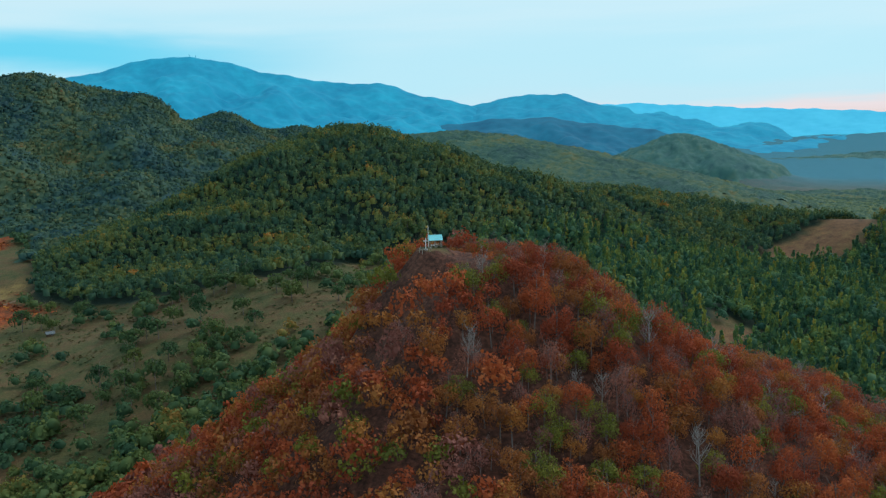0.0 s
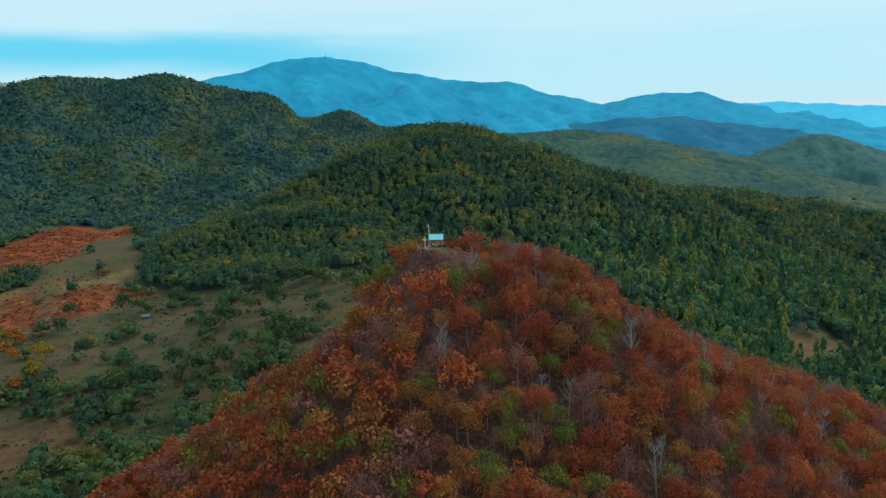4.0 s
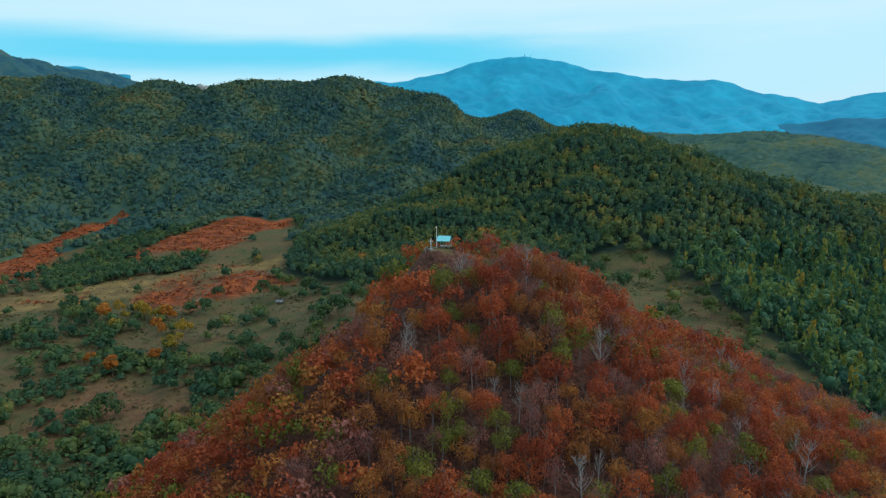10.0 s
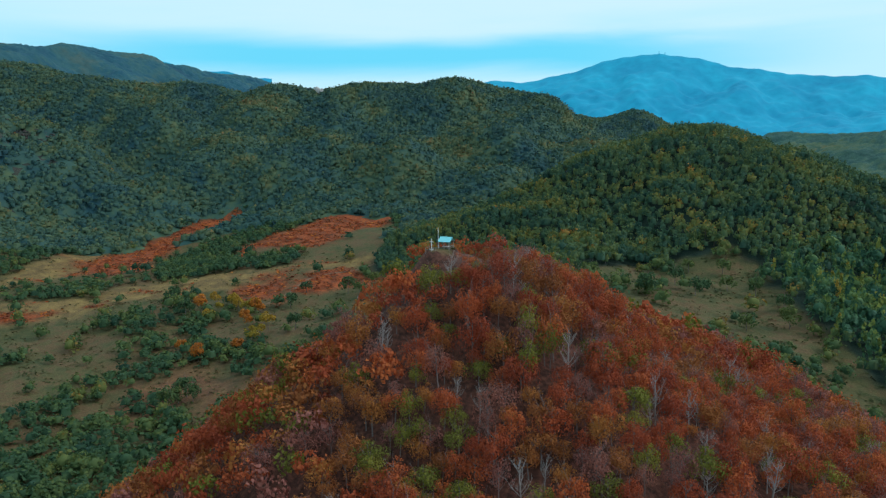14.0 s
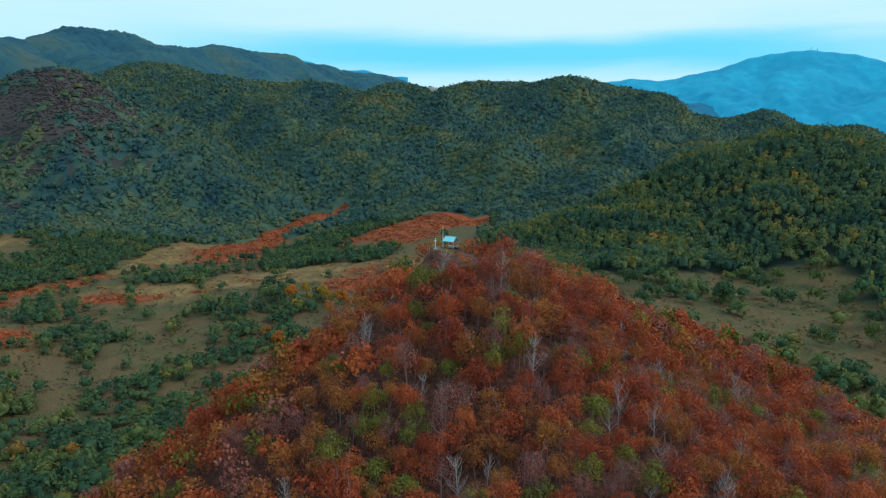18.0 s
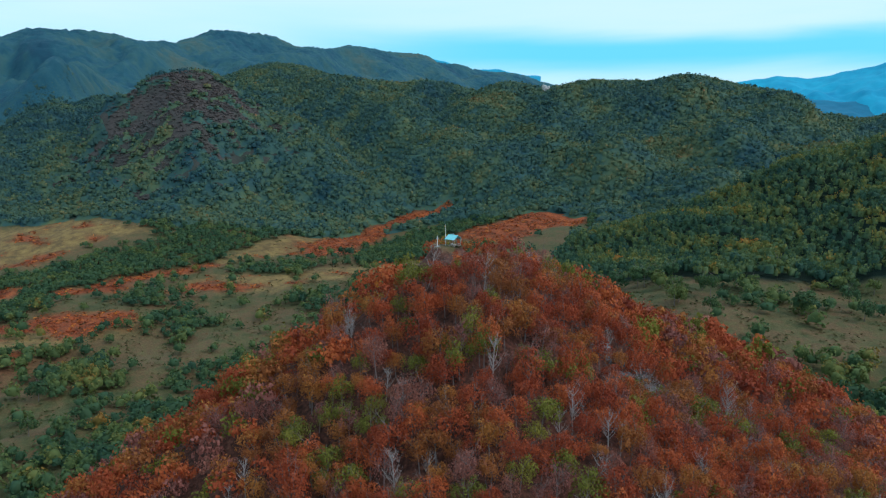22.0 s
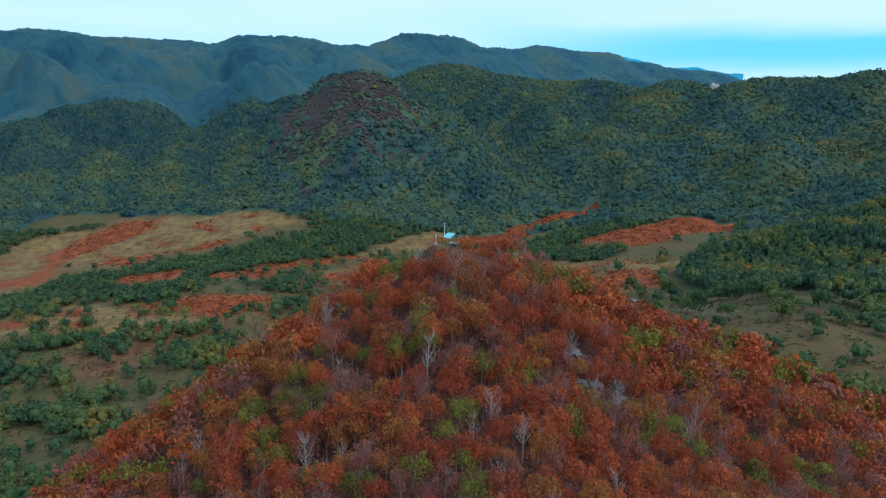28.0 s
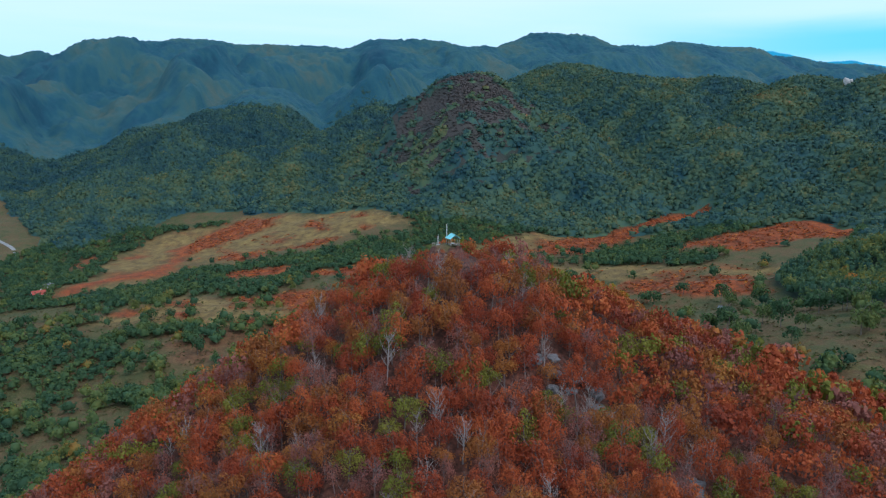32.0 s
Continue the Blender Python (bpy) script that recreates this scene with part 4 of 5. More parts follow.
x, y = scatter(-1040, -700, 120, 440, 3.6, lambda a, b: bare_peak(a, b) * 1.1, rng)
forest("peak_scrub", x, y, 2.3, 1.3, far_t, PEAK_LEAF, rng, "thin brown scrub on the pointed peak", patchy(60, 75, 0.5, 0.15))
# the far range and far hills wear leaf colours with haze painted in
canopy("far_range_wood", -2900, -1385, -800, 3150, 7.0, 17, 9, lambda a, b: wood_only(a, b) * np.clip((-1385 - a) / 70, 0, 1) * (a > -2380 - 0.16 * b), FAR_HAZE_LEAF, "wood on the far range, painted blue-green with haze", even(380, 76, 0.5, 0.25), 76, 0.5)
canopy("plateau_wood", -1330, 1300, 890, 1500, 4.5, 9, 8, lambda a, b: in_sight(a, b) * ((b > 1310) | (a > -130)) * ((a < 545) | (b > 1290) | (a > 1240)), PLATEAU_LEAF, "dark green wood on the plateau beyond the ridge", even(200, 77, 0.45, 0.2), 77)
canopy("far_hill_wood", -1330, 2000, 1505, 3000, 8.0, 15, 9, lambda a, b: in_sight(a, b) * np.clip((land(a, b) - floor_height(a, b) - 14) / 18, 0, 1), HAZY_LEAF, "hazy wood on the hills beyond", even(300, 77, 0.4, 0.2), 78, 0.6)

x, y = scatter(-910, -150, -330, 450, 5.7, lambda a, b: cover(a, b)["belt"] * 0.92, rng)
forest("hedgerow_trees", x, y, 4.0, 6.2, hedge_t, GREEN_WOOD, rng, "dark green hedgerow trees and shrubs between the fields", patchy(50, 78, 0.42, 0.16), 0.52)


def bush_keep(x, y):
    c = cover(x, y)
    free = (1 - c["wood"]) * (1 - c["red"]) * (1 - c["belt"]) * (1 - 0.9 * c["bracken"]) * (1 - 0.8 * c["straw"])
    return free * np.clip(0.05 + 0.8 * np.clip(wavy(x, y, 64, 81) - 0.3 + 0.50 * (y < -10) - 0.36 * (y > 60), 0, 1) + c["foot"] * 0.95, 0, 1)


x, y = scatter(-470, 160, -280, 330, 5.4, bush_keep, rng)
forest("valley_bushes", x, y, 4.1, 8.2, leafy_t, GREEN_WOOD, rng, "loose green bushes and young trees in the meadows", patchy(40, 79, 0.55, 0.26), 0.52)


def branching(rng, tall, spread, limbs, twigs, trunk_r, low=0.35):
    """A tapered trunk that forks into limbs and twigs."""
    bm = bmesh.new()
    lean = Vector((rng.uniform(-0.05, 0.05), rng.uniform(-0.05, 0.05), 1)) * tall
    beam(bm, (0, 0, -0.8), lean * 0.55, trunk_r, 6, trunk_r * 0.65)
    beam(bm, lean * 0.54, lean * 0.92, trunk_r * 0.65, 5, trunk_r * 0.2)
    for k in range(limbs):
        s = rng.uniform(low, 0.85)
        a = math.tau * (k / limbs + rng.uniform(-0.1, 0.1))
        reach = spread * rng.uniform(0.6, 1.0) * (1.15 - 0.6 * s)
        p0 = lean * s
        p1 = p0 + Vector((math.cos(a) * reach * 0.55, math.sin(a) * reach * 0.55, reach * 0.55))
        p2 = p1 + Vector((math.cos(a + 0.3) * reach * 0.45, math.sin(a + 0.3) * reach * 0.45, reach * 0.75))
        beam(bm, p0, p1, trunk_r * 0.36, 4, trunk_r * 0.24)
        beam(bm, p1, p2, trunk_r * 0.24, 4, trunk_r * 0.08)
        for j in range(twigs):
            t = rng.uniform(0.2, 1.0)
            q0 = p1.lerp(p2, t) if j % 2 else p0.lerp(p1, 0.4 + 0.6 * t)
            q1 = q0 + Vector((rng.uniform(-1, 1), rng.uniform(-1, 1), rng.uniform(0.4, 1.5))) * spread * 0.30
            beam(bm, q0, q1, trunk_r * 0.13, 3, trunk_r * 0.04)
    return bm


def tree(name, rng, leaf_mat, bark, tall, spread, leaves, leaf, label, group, blobs=15, shape="round", limbs=6, twigs=2):
    """A tree: trunk with limbs, and a crown of leaf clumps round them."""
    root = new(name)
    tagged(root, label, "tree", group)
    part("trunk", branching(rng, tall, spread, limbs, twigs, 0.016 * tall + 0.02), bark, root)
    if leaves:
        seed = np.random.RandomState(rng.randint(0, 99999))
        v, f, t = clump_crown(seed, 0, leaves, leaf / spread, blobs, 0.8, 0.35, -0.3)
        v = v * np.array([spread, spread, tall * 0.50]) + np.array([0, 0, tall * 0.52])
        child("crown", mesh_from("crown", v, 4, f.reshape(-1), leaf_mat, t, smooth=True), root)
    return root


prng = random.Random(5)


class Pick:
    """Even numbers from one seeded source, under the names that the tree code uses."""
    def uniform(self, a, b):
        return prng.uniform(a, b)

    def randint(self, a, b):
        return prng.randrange(a, b)


pick = Pick()
KINDS = [("beech_tree", RED_LEAF, BARK, 8.6, 3.5, 1150, 0.165, "red autumn beech on the steep knoll", 0.42, 26, 5, 300),
         ("oak_tree", RUST_LEAF, BARK, 8.0, 3.5, 1120, 0.165, "rust-orange autumn oak on the steep knoll", 0.22, 24, 4, 230),
         ("hornbeam_tree", MAUVE_LEAF, MAUVE_BARK, 8.6, 3.1, 640, 0.135, "half-bare tree with withered mauve-brown leaves", 0.16, 20, 4, 240),
         ("maple_tree", OLIVE_LEAF, BARK, 7.6, 3.3, 1020, 0.165, "olive-yellow tree among the red ones", 0.13, 20, 3, 130),
         ("bare_tree", None, PALE_BARK, 8.8, 2.6, 0, 0, "bare grey leafless tree on the knoll", 0.07, 0, 4, 110)]
stock = {}
for nm, leaf_mat, bark, tall, spread, leaves, leaf, label, share, blobs, variants, most in KINDS:
    stock[nm] = [tree(nm, pick, leaf_mat, bark, tall, spread, leaves, leaf, label, "trees on the knoll", blobs or 10, "round", (9 if bark is MAUVE_BARK else 5) if leaves else 13, (6 if bark is MAUVE_BARK else 2) if leaves else 9) for _ in range(variants)]
names, shares = [k[0] for k in KINDS], np.cumsum([k[8] for k in KINDS])
rng = np.random.RandomState(21)


def red_keep(x, y):
    c = cover(x, y)
    scree = np.minimum(np.hypot((x - 50) / 1.3, y - 14), np.hypot(x - 76, y - 29)) > 3.2
    bare = 1 - 0.8 * np.exp(-(((x + 6) / 9) ** 2 + ((y + 17) / 13) ** 2))
    return bare * c["red"] * np.where(y > 0.5 * x + 70, 0.35, 1.0) * (np.hypot(x - 1.5, y) > 6.0) * (np.hypot(x + 1, y + 4) > 5.0) * scree


def place_thing(src, m, used):
    """The first of a kind moves to its place; the next are copies."""
    if src.name not in used:
        used.add(src.name)
        src.matrix_basis = m
    else:
        copy_thing(src, pose(0, 0, 0)).matrix_basis = m


x, y = scatter(-190, 260, -230, 230, 4.25, red_keep, rng)
h = land(x, y)
order = np.argsort(np.hypot(x - 66, y + 30) / (1 + 0.35 * (x > 60)))
x, y, h = x[order], y[order], h[order]
blend = wavy(x, y, 26, 91) * 0.24 + rng.uniform(0, 1, len(x))
kind = np.searchsorted(shares, np.clip(blend, 0, 0.999))
away = np.hypot(x - 1.5, y)
size = rng.uniform(0.72, 1.22, len(x))
size = np.where(away < 60, np.minimum(size, np.clip((0.13 * away - h - 0.7 + 2.2 * (y > 3 + x) + 0.5 * (x > 8) * (np.abs(y) < 12)) / 9.4, 0.12, 1.3)), size)
size = np.where((away < 12.5) & (y < 2), np.minimum(size, 0.30), size)
keep = size > 0.2
x, y, h, kind, size = x[keep], y[keep], h[keep], kind[keep], size[keep]
counts, used, rest = [0] * len(KINDS), set(), [[] for _ in KINDS]
for i in range(len(x)):
    k = int(kind[i])
    if counts[k] < KINDS[k][11]:
        counts[k] += 1
        src = stock[names[k]][rng.randint(0, len(stock[names[k]]))]
        place_thing(src, pose(x[i], y[i], h[i] - 0.2, rng.uniform(-5, 5), rng.uniform(-5, 5), rng.uniform(0, 360)) @ Matrix.Diagonal((size[i], size[i], size[i] * rng.uniform(0.85, 1.2), 1)), used)
    else:
        rest[k].append(i)
plume_t = seeded(180, 9, 0, 84, 0.185, 11, 0.8, 0.35, -0.2)
spray_t = seeded(190, 9, 0, 175, 0.105, 20, 0.8, 0.4, -0.2)
for k, mat, nm, label in ((0, RED_WOOD, "red_beech_wood", "red beech wood down the flanks of the knoll"), (1, RUST_WOOD, "rusty_oak_wood", "rust-orange oak wood down the flanks of the knoll"),
                          (2, MAUVE_WOOD, "withered_wood", "withered mauve-brown wood on the knoll"), (3, OLIVE_WOOD, "olive_wood", "olive trees among the red wood of the knoll"),
                          (4, MAUVE_WOOD, "bare_wood", "thin bare treetops on the knoll")):
    if rest[k]:
        i = np.array(rest[k])
        near = (y[i] < 0.45 * x[i] + 62) & (np.hypot(x[i] - 95, y[i] + 30) < 175)
        for j, shapes, which in ((i[near], spray_t, "near_"), (i[~near], plume_t, "")):
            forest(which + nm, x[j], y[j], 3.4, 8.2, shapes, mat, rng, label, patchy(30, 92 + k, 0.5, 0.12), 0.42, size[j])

# single trees of the meadows
GOLD = [(-293, 201), (-281, 194), (-282, 205), (-270, 199), (-263, 198), (-256, 199), (-277, 180), (-217, 162), (-215, 153), (-229, 179), (-276, 204), (-262, 204), (-218, 170)]
ORANGE = [(-293, 188), (-253, 197), (-217, 144), (-254, 136), (-251, 199), (-248, 182), (-232, 128), (-240, 176)]
GREEN = [(-330, 198), (-294, 176), (-246, 239), (-217, 247), (-205, 244), (-196, 239), (-186, 253), (-124, 185), (-133, 180), (-162, 135), (-136, 121), (-125, 139), (-237, 212), (-197, 170), (-205, 95), (-199, 78), (-202, 87), (-195, 90),
         (-390, -101), (-384, -89), (-369, -40), (-331, -16), (-274, -39), (-301, -70), (-226, -55), (-251, -83), (-440, -117), (-345, -119), (-122, 203), (-120, 235), (-102, 235), (-94, 250), (-63, 206), (-68, 239), (-58, 230),
         (-108, 202), (-78, 183)]
GREEN_MORE = [(-211, 270), (-130, 246), (-105, 246), (-89, 231), (-116, 262), (-73, 222), (-57, 254), (-39, 199), (-86, 197), (-64, 211), (-33, 308), (-4, 334), (-131, 189), (-112, 158), (-92, 161), (-133, 168), (-170, 158), (-134, 135),
              (-105, 118), (-98, 154), (-83, 166), (-98, 240), (-110, 240), (-12, 237), (10, 251), (-10, 330), (2, 333), (-34, 315), (-6, 272), (14, 301), (22, 274), (37, 272), (43, 212), (60, 227), (-53, 290), (-49, 256), (54, 251),
              (-5, 299), (73, 243), (-120, 130), (-112, 138), (-100, 132), (-90, 142), (-95, 168), (-140, 150), (-150, 142), (-128, 160)]
MEADOW = [("green_tree", GREEN_LEAF, 7.6, 3.4, 520, 0.34, "round dark green tree standing in the meadow", 3), ("golden_tree", GOLD_LEAF, 6.6, 3.1, 480, 0.33, "golden-yellow autumn tree in the meadow", 2),
          ("orange_tree", ORANGE_LEAF, 6.0, 2.9, 480, 0.32, "bright orange autumn tree in the meadow", 1)]
used = set()
for (nm, mat, tall, spread, leaves, leaf, label, variants), spots in zip(MEADOW, (GREEN + GREEN_MORE, GOLD, ORANGE)):
    kinds = [tree(nm, pick, mat, BARK, tall, spread, leaves, leaf, label, "single trees of the meadow", 14, "round", 5, 1) for _ in range(variants)]
    for px, py in spots:
        s = rng.uniform(1.15, 1.8)
        place_thing(kinds[rng.randint(0, variants)], pose(px, py, float(land(px, py)) - 0.3, 0, 0, rng.uniform(0, 360)) @ Matrix.Diagonal((s, s, s * rng.uniform(0.85, 1.15), 1)), used)

# ---- the hilltop: shelter, flagpole, cross ----
TURQUOISE = plain_material("turquoise_sheet_metal", (0.22, 0.62, 0.66), 0.45, 3.0, 0.15, 0.0, 0.15)
GREY_WOOD = plain_material("weathered_grey_timber", (0.30, 0.27, 0.23), 0.85, 5.0)
WHITE_PAINT = plain_material("white_paint", (0.72, 0.74, 0.74), 0.6, 4.0, 0.2)
STEEL = plain_material("galvanised_pole", (0.50, 0.53, 0.55), 0.45, 4.0, 0.2, 0.6)
STONE = plain_material("grey_stone", (0.36, 0.35, 0.34), 0.9, 4.0)
FLAG = plain_material("faded_yellow_cloth", (0.62, 0.42, 0.14), 0.9, 6.0, 0.2)
TOP = float(land(1.5, 0.0)) - 0.1


def shelter():
    root = tagged(new("picnic_shelter"), "small open timber shelter with a turquoise sheet roof on the hilltop", "shelter")
    root.location = (2.1, 1.6, TOP)
    root.rotation_euler = (0, 0, radians(6))
    w, d, eave, ridge = 3.5, 3.1, 2.15, 3.25
    for s in (-1, 1):
        slope = math.atan2(ridge - eave, d / 2)
        length = math.hypot(ridge - eave, d / 2)
        bm = bmesh.new()
        plank(bm, (0, s * d / 4, (eave + ridge) / 2), (w, length + 0.12, 0.05), Matrix.Rotation(-s * slope, 4, "X"))
        ribs = 9
        for k in range(ribs):
            plank(bm, (-w / 2 + 0.15 + k * (w - 0.3) / (ribs - 1), s * d / 4, (eave + ridge) / 2 + 0.04), (0.05, length + 0.12, 0.05), Matrix.Rotation(-s * slope, 4, "X"))
        part("roof_slope", bm, TURQUOISE, root, "turquoise ribbed sheet roof")
    part("ridge_cap", beam(bmesh.new(), (-w / 2, 0, ridge + 0.03), (w / 2, 0, ridge + 0.03), 0.08, 8), TURQUOISE, root)
    part("finial", beam(bmesh.new(), (0, 0, ridge), (0, 0, ridge + 0.45), 0.07, 8, 0.03), STEEL, root)
    for px in (-1, 0, 1):
        for py in (-1, 1):
            part("post", beam(bmesh.new(), (px * (w / 2 - 0.25), py * (d / 2 - 0.3), -0.4), (px * (w / 2 - 0.25), py * (d / 2 - 0.3), eave + 0.12), 0.085, 8), GREY_WOOD, root)
    for py in (-1, 1):
        part("roof_beam", plank(bmesh.new(), (0, py * (d / 2 - 0.3), eave + 0.05), (w - 0.2, 0.12, 0.14)), GREY_WOOD, root)
    for py in (-1, 1):
        for z in (0.45, 0.9):
            part("rail", plank(bmesh.new(), (0.6, py * (d / 2 - 0.3), z), (w - 1.7, 0.05, 0.11)), GREY_WOOD, root)
    for z in (0.45, 0.9):
        part("rail", plank(bmesh.new(), (w / 2 - 0.25, 0, z), (0.05, d - 0.7, 0.11)), GREY_WOOD, root)
    for px in (-1, 1):
        part("brace", beam(bmesh.new(), (px * (w / 2 - 0.25), -d / 2 + 0.3, eave - 0.5), (px * (w / 2 - 0.8), -d / 2 + 0.3, eave), 0.05, 6), GREY_WOOD, root)


def picnic_table():
    root = tagged(new("picnic_table"), "pale timber picnic table under the shelter roof", "table")
    root.location, root.rotation_euler = (1.9, 1.7, TOP), (0, 0, radians(6))
    for k in range(4):
        part("board", plank(bmesh.new(), (0, -0.3 + k * 0.2, 0.75), (1.7, 0.18, 0.05)), WHITE_PAINT, root)
    for px in (-0.65, 0.65):
        part("leg", plank(bmesh.new(), (px, 0, 0.34), (0.1, 0.6, 0.75)), GREY_WOOD, root)


def bench(px, py, turn):
    root = tagged(new("bench"), "weathered plank bench beside the picnic table", "bench", "benches in the shelter")
    root.location, root.rotation_euler = (px, py, TOP), (0, 0, radians(turn))
    part("seat", plank(bmesh.new(), (0, 0, 0.45), (1.7, 0.3, 0.05)), GREY_WOOD, root)
    for sx in (-0.65, 0.65):
        part("leg", plank(bmesh.new(), (sx, 0, 0.19), (0.1, 0.26, 0.46)), GREY_WOOD, root)


def flagpole():
    root = tagged(new("flagpole"), "tall thin pale metal flagpole with a small faded flag", "flagpole")
    root.location = (0.4, 0.35, float(land(0.4, 0.35)))
    part("pole", beam(bmesh.new(), (0, 0, -0.4), (0, 0, 5.75), 0.085, 10, 0.06), WHITE_PAINT, root)
    part("base", beam(bmesh.new(), (0, 0, -0.3), (0, 0, 0.18), 0.28, 10, 0.22), STONE, root)
    bm = bmesh.new()
    cols = 7
    vs = [[bm.verts.new((-0.06 - 0.5 * c / (cols - 1), 0.05 * math.sin(c * 1.3), z - 0.05 * c / cols)) for z in (5.25, 5.47, 5.68)] for c in range(cols)]
    for a, b in zip(vs, vs[1:]):
        for k in range(2):
            bm.faces.new((a[k], b[k], b[k + 1], a[k + 1]))
    bmesh.ops.solidify(bm, geom=bm.faces[:], thickness=0.015)
    part("flag", bm, FLAG, root, "small faded yellow flag")


def stone_cross():
    px, py = -0.3, -1.9
    root = tagged(new("cross"), "pale grey wayside cross on a stone foot", "cross")
    root.location, root.rotation_euler = (px, py, float(land(px, py))), (0, 0, radians(-19))
    part("upright", plank(bmesh.new(), (0, 0, 1.4), (0.15, 0.14, 3.1), None, 0.02), WHITE_PAINT, root)
    part("crossbar", plank(bmesh.new(), (0, 0, 2.2), (1.3, 0.12, 0.15), None, 0.02), WHITE_PAINT, root)
    part("foot", plank(bmesh.new(), (0, 0, 0.0), (0.9, 0.9, 0.55), None, 0.05), STONE, root)


def rail_fence():
    root = tagged(new("rail_fence"), "low rustic rail fence round the cross", "fence")
    spots = [(-1.9, -2.4), (-1.6, -0.9), (-1.2, -3.3), (0.6, -3.6), (1.1, -2.2)]
    zs = [float(land(a, b)) for a, b in spots]
    for (a, b), z in zip(spots, zs):
        part("post", beam(bmesh.new(), (a, b, z - 0.3), (a, b, z + 0.95), 0.06, 6), GREY_WOOD, root)
    for i, j in ((0, 1), (0, 2), (2, 3), (3, 4)):
        part("rail", beam(bmesh.new(), (*spots[i], zs[i] + 0.75), (*spots[j], zs[j] + 0.75), 0.045, 6), GREY_WOOD, root)


shelter()
picnic_table()
bench(1.85, 0.95, 6)
bench(1.95, 2.45, 6)
flagpole()
stone_cross()
rail_fence()

# ---- bracken, tussocks and low scrub ----


def ground_tufts(name, x, y, radius, mat, label, seed, sheets=5):
    """Low plants as tufts of small tilted sheets on the ground, one mesh."""
    r = np.random.RandomState(seed)
    n = len(x)
    px = np.repeat(x, sheets) + r.normal(size=n * sheets) * radius * 0.5
    py = np.repeat(y, sheets) + r.normal(size=n * sheets) * radius * 0.5
    pz = land(px, py) + radius * 0.25
    a, tilt = r.uniform(0, math.tau, n * sheets), r.uniform(0.2, 0.8, n * sheets)
    s = radius * r.uniform(0.35, 0.8, n * sheets)
    side = np.stack([np.cos(a), np.sin(a), np.zeros_like(a)], 1) * s[:, None]
    up = np.stack([-np.sin(a) * np.cos(tilt), np.cos(a) * np.cos(tilt), np.sin(tilt)], 1) * (s * 0.8)[:, None]
    p = np.stack([px, py, pz], 1)
    quad = np.stack([p - side, p - up * 0.6, p + side * r.uniform(0.6, 1.1, (len(p), 1)), p + up], 1).reshape(-1, 3)
    tint = np.repeat(np.repeat(0.5 + 0.22 * r.normal(size=n), sheets), 4)
    me = mesh_from(name, quad, 4, np.arange(len(quad)), mat, tint)
    return tagged(new(name, me), label, "undergrowth", kind="stuff")


BRACKEN_LEAF = leaf_material("dry_bracken", [(0.0, (0.075, 0.045, 0.016)), (0.35, (0.17, 0.042, 0.018)), (0.65, (0.35, 0.075, 0.018)), (1.0, (0.46, 0.17, 0.024))])
TUSSOCK = leaf_material("meadow_tussocks", [(0.0, (0.026, 0.044, 0.012)), (0.4, (0.050, 0.060, 0.016)), (0.75, (0.085, 0.062, 0.022)), (1.0, (0.12, 0.07, 0.03))])
rng = np.random.RandomState(31)
x, y = scatter(-850, -190, -80, 440, 2.6, lambda a, b: cover(a, b)["bracken"] * np.clip(0.55 + 0.5 * wavy(a, b, 22, 101), 0, 1), rng)
ground_tufts("bracken", x, y, 1.5, BRACKEN_LEAF, "rust-red dry bracken covering the open fields", 32)


def meadow_keep(x, y):
    c = cover(x, y)
    return (1 - c["wood"]) * (1 - c["red"]) * (1 - c["bracken"]) * (1 - 0.6 * c["straw"]) * np.clip(0.28 + 0.5 * wavy(x, y, 30, 102), 0, 1)


x, y = scatter(-560, 140, -240, 330, 3.0, meadow_keep, rng)
ground_tufts("meadow_tussocks", x, y, 1.2, TUSSOCK, "dull green and brown tussocks over the meadows", 33, 4)

# ---- road and track ----
GRAVEL = plain_material("pale_gravel", (0.26, 0.25, 0.25), 0.95, 0.3, 0.3)
DIRT = plain_material("dry_dirt", (0.17, 0.105, 0.065), 0.95, 0.3, 0.35)


def lane(name, line, width, mat, label):
    """A road that lies on the land along a smooth line."""
    p = np.array(line, float)
    seg = np.r_[0, np.cumsum(np.hypot(*np.diff(p, axis=0).T))]
    u = np.linspace(0, seg[-1], int(seg[-1] / 4) + 2)
    x, y = np.interp(u, seg, p[:, 0]), np.interp(u, seg, p[:, 1])
    k = np.ones(7) / 7
    x, y = (np.convolve(np.r_[[v[0]] * 3, v, [v[-1]] * 3], k, "valid") for v in (x, y))
    dx, dy = np.gradient(x), np.gradient(y)
    n = np.hypot(dx, dy)
    rows = []
    for s in np.linspace(-1, 1, 5):
        w = s * width / 2 * (1 + 0.12 * np.sin(u / 9 + s))
        qx, qy = x - dy / n * w, y + dx / n * w
        rows.append(np.stack([qx, qy, land(qx, qy) + 0.30 - 0.1 * abs(s)], 1))
    v = np.stack(rows, 1)
    idx = np.arange(v.shape[0] * 5).reshape(-1, 5)
    loops = np.stack([idx[:-1, :-1], idx[:-1, 1:], idx[1:, 1:], idx[1:, :-1]], -1).reshape(-1)
    return tagged(new(name, mesh_from(name, v.reshape(-1, 3), 4, loops, mat, smooth=True)), label, "road", kind="structure")


lane("road", [(-540, -262), (-575, -252), (-596, -243), (-617, -239), (-661, -240), (-708, -245), (-778, -265), (-830, -278), (-870, -300), (-920, -330), (-1000, -380)], 4.2, GRAVEL, "pale gravel road winding up the valley")
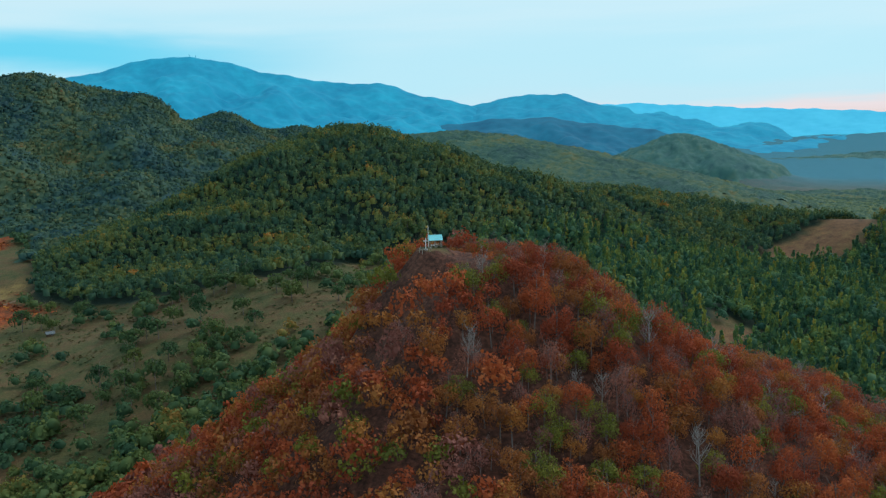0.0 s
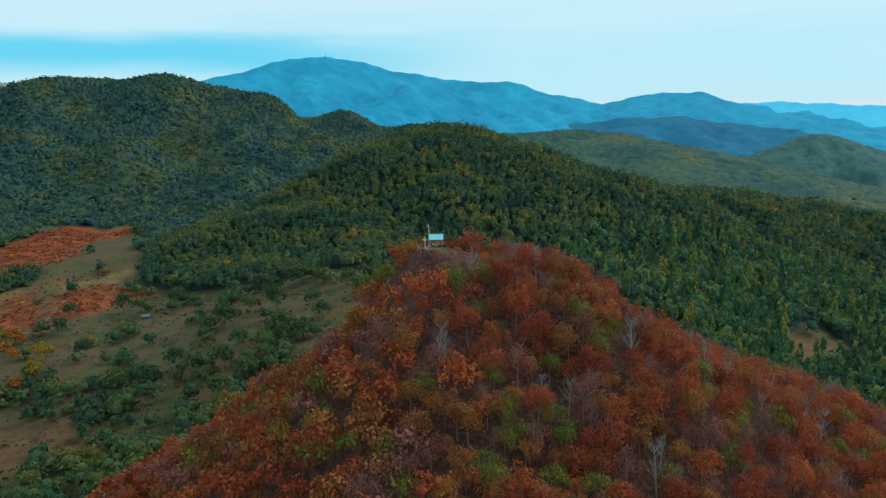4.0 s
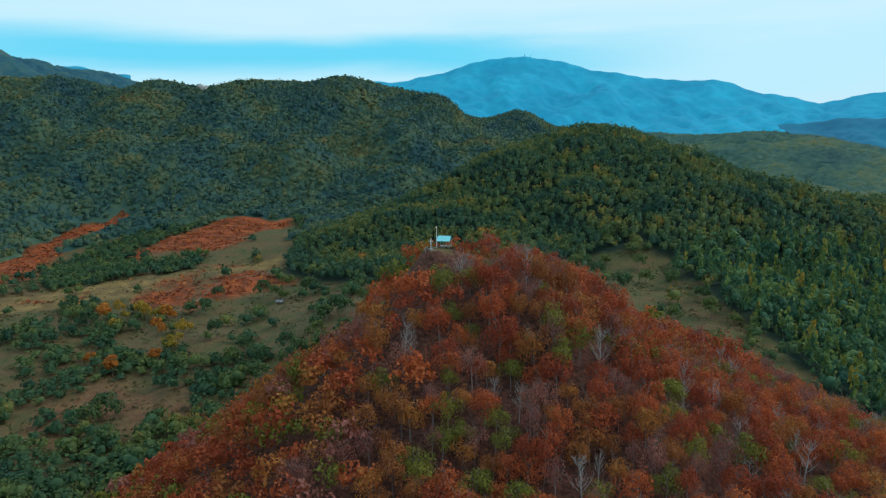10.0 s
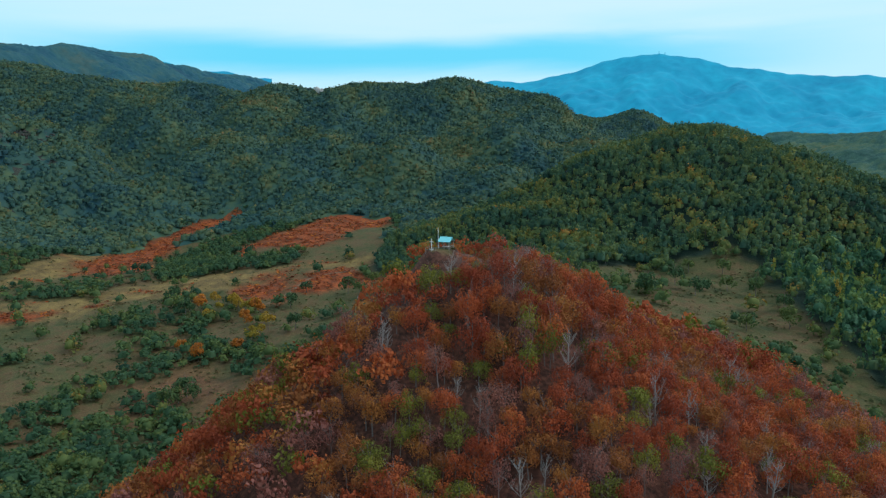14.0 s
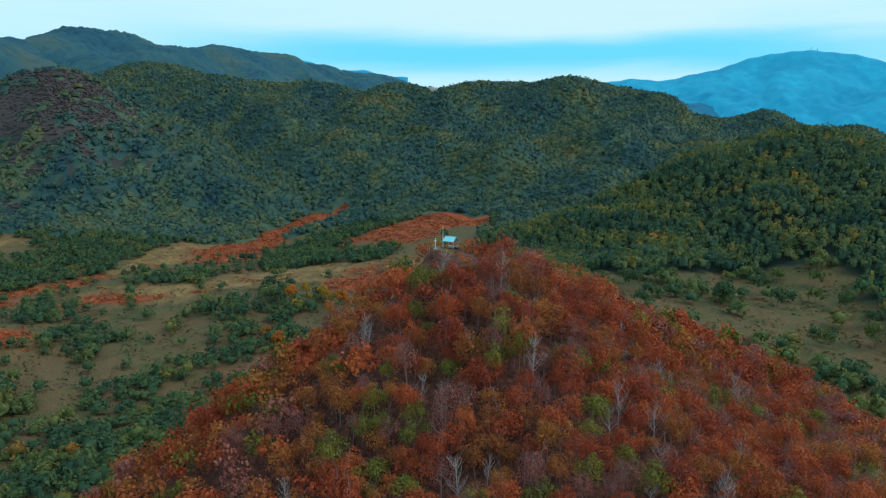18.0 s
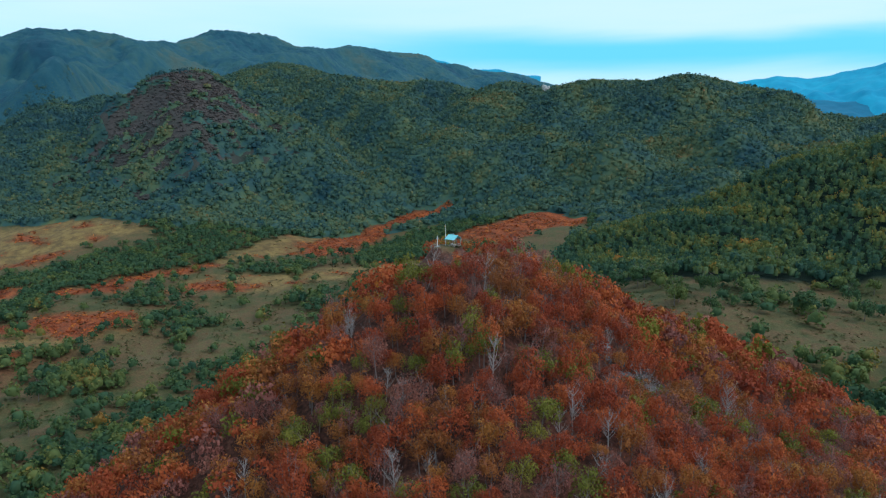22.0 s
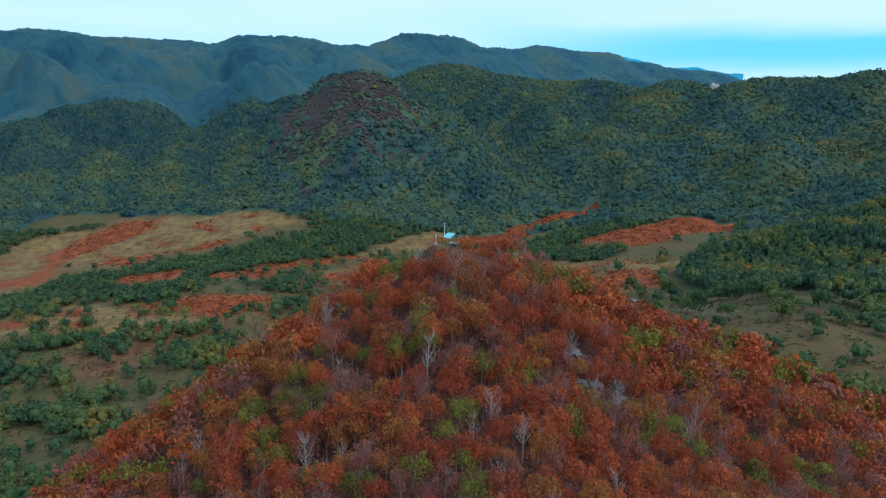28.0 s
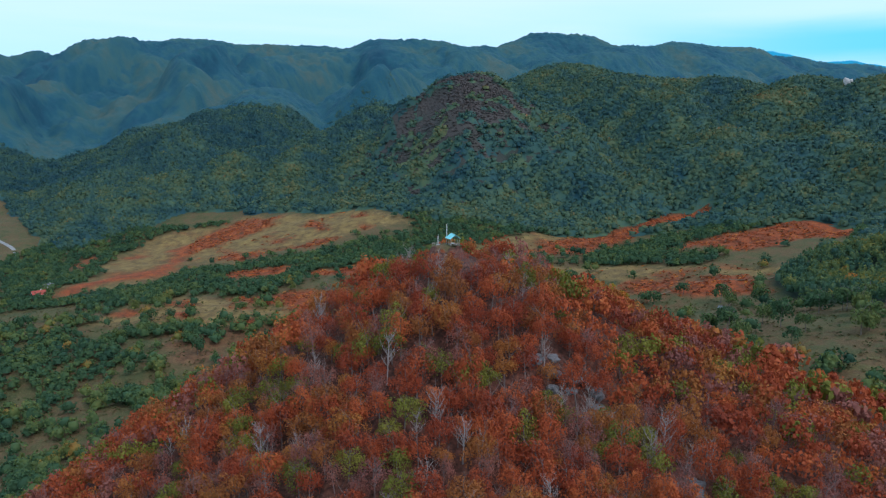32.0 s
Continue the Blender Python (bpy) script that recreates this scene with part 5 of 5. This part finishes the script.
lane("track", [(-262, 205), (-256, 225), (-258, 239), (-264, 256), (-263, 274), (-250, 286), (-240, 298), (-237, 314)], 2.6, DIRT, "bare earth track curving through the bracken")

# ---- houses in the valley ----
RED_ROOF = plain_material("red_roof_tiles", (0.34, 0.07, 0.05), 0.75, 1.5, 0.3)
GREY_ROOF = plain_material("grey_sheet_roof", (0.13, 0.14, 0.15), 0.5, 1.5, 0.2)
PLASTER = plain_material("pale_plaster", (0.62, 0.58, 0.54), 0.9, 1.0, 0.2)
DARK_GLASS = plain_material("dark_window_glass", (0.03, 0.035, 0.04), 0.1, 1.0, 0.2)
BROWN_WOOD = plain_material("brown_boards", (0.12, 0.075, 0.045), 0.85, 2.0)


def house(name, px, py, turn, w, d, wall_h, roof_h, wall_mat, roof_mat, label, windows=3):
    root = tagged(new(name), label, "house")
    root.location, root.rotation_euler = (px, py, float(land(px, py)) - 0.3), (0, 0, radians(turn))
    for sx, sy, lx, ly in ((0, -1, w, 0.3), (0, 1, w, 0.3), (-1, 0, 0.3, d - 0.6), (1, 0, 0.3, d - 0.6)):
        part("wall", plank(bmesh.new(), (sx * (w / 2 - 0.15), sy * (d / 2 - 0.15), wall_h / 2), (lx, ly, wall_h)), wall_mat, root)
    for sx in (-1, 1):
        bm = bmesh.new()
        vs = [bm.verts.new((sx * (w / 2 - 0.15) + o, yy, zz)) for o in (-0.12, 0.12) for yy, zz in ((-d / 2, wall_h), (d / 2, wall_h), (0, wall_h + roof_h))]
        for f in ((0, 2, 1), (3, 4, 5), (0, 1, 4, 3), (1, 2, 5, 4), (2, 0, 3, 5)):
            bm.faces.new([vs[i] for i in f])
        part("gable", bm, wall_mat, root)
    slope, length = math.atan2(roof_h, d / 2), math.hypot(roof_h, d / 2) + 0.6
    for s in (-1, 1):
        roof = part("roof_slope", plank(bmesh.new(), (0, s * (d / 4 + 0.15), wall_h + roof_h / 2 + 0.02), (w + 1.0, length, 0.16), Matrix.Rotation(-s * slope, 4, "X")), roof_mat, root)
    part("ridge_cap", beam(bmesh.new(), (-w / 2 - 0.5, 0, wall_h + roof_h + 0.12), (w / 2 + 0.5, 0, wall_h + roof_h + 0.12), 0.16, 8), roof_mat, root)
    part("chimney", plank(bmesh.new(), (w * 0.2, 0.6, wall_h + roof_h + 0.3), (0.6, 0.6, 1.5)), wall_mat, root)
    part("door", plank(bmesh.new(), (-w * 0.3, -d / 2 - 0.02, 1.05), (1.0, 0.08, 2.1)), BROWN_WOOD, root)
    for k in range(windows):
        for side in (-1, 1):
            wx = -w * 0.05 + k * (w * 0.42 / max(1, windows - 1)) if windows > 1 else w * 0.2
            frame_ob = part("window", plank(bmesh.new(), (wx, side * (d / 2 + 0.02), 1.6), (1.1, 0.07, 1.2)), WHITE_PAINT, root)
            part("pane", plank(bmesh.new(), (wx, side * (d / 2 + 0.06), 1.6), (0.9, 0.03, 1.0)), DARK_GLASS, frame_ob)


house("house", -574, -208, 118, 11.5, 7.5, 3.0, 3.0, PLASTER, RED_ROOF, "small plastered house with a red tiled roof by the road")
house("barn", -600, -204, 105, 8.0, 6.0, 2.8, 2.2, PLASTER, GREY_ROOF, "pale barn with a grey sheet-metal roof beside the house", 1)
house("hut", -196, 233, 35, 3.6, 2.8, 1.9, 0.9, BROWN_WOOD, GREY_ROOF, "tiny wooden meadow hut with a grey sheet roof", 1)

# ---- rocks ----
ROCK = plain_material("pale_grey_rock", (0.15, 0.145, 0.15), 0.9, 0.8, 0.45)
WHITE_ROCK = plain_material("chalky_cliff_rock", (0.46, 0.43, 0.41), 0.9, 0.3, 0.45)


def boulder(name, px, py, size, tall, mat, label, seed, group=""):
    r = np.random.RandomState(seed)
    v, f = lump(r, 5, 9, 0.45, True)
    v = v + 0.05 * r.normal(size=v.shape)
    v = v * np.array([size, size * r.uniform(0.7, 1.1), tall])
    me = mesh_from(name, v, 4, f.reshape(-1), mat)
    ob = tagged(new(name, me), label, "rock", group)
    ob.location, ob.rotation_euler = (px, py, float(land(px, py)) + tall * 0.25), (0, 0, r.uniform(0, 6))
    return ob


spots = [(47, 7), (49, 10), (51, 14), (48, 17), (50, 21), (53, 19), (45, 12), (52, 9), (75, 27), (77, 30), (79, 33), (74, 31), (-32, 1), (-30, -6), (-34, 5)]
for k, (px, py) in enumerate(spots):
    boulder("rock", px, py, rng.uniform(1.2, 2.4), rng.uniform(0.7, 1.5), ROCK, "grey rock showing between the red trees", 200 + k, "rocks on the knoll")
for k, (px, py, sz, tl) in enumerate(((-573, 663, 5.5, 9.0), (-566, 660, 4.0, 6.5), (-580, 668, 4.5, 7.0))):
    boulder("cliff_rock", px, py, sz, tl, WHITE_ROCK, "pale rock face on the wooded ridge top", 230 + k, "rocks on the ridge")

# ---- mast on the far summit ----


def mast(px, py, pz, tall):
    root = tagged(new("radio_mast"), "thin radio mast on the far hazy mountain top", "mast", "masts on the summit")
    root.location = (px, py, pz)
    # legs and braces share the mountain's painted haze and glow
    for k in range(3):
        a = math.tau * k / 3
        part("leg", beam(bmesh.new(), (math.cos(a) * 3, math.sin(a) * 3, -15), (math.cos(a) * 0.6, math.sin(a) * 0.6, tall), 0.7, 5, 0.4), FAR_HAZE, root)
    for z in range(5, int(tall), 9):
        part("brace", beam(bmesh.new(), (-2.0, 0, z), (2.0, 0.5, z + 4), 0.35, 4), FAR_HAZE, root)


mast(-1183, 4466, 460, 20)
mast(-1152, 4473, 460, 13)
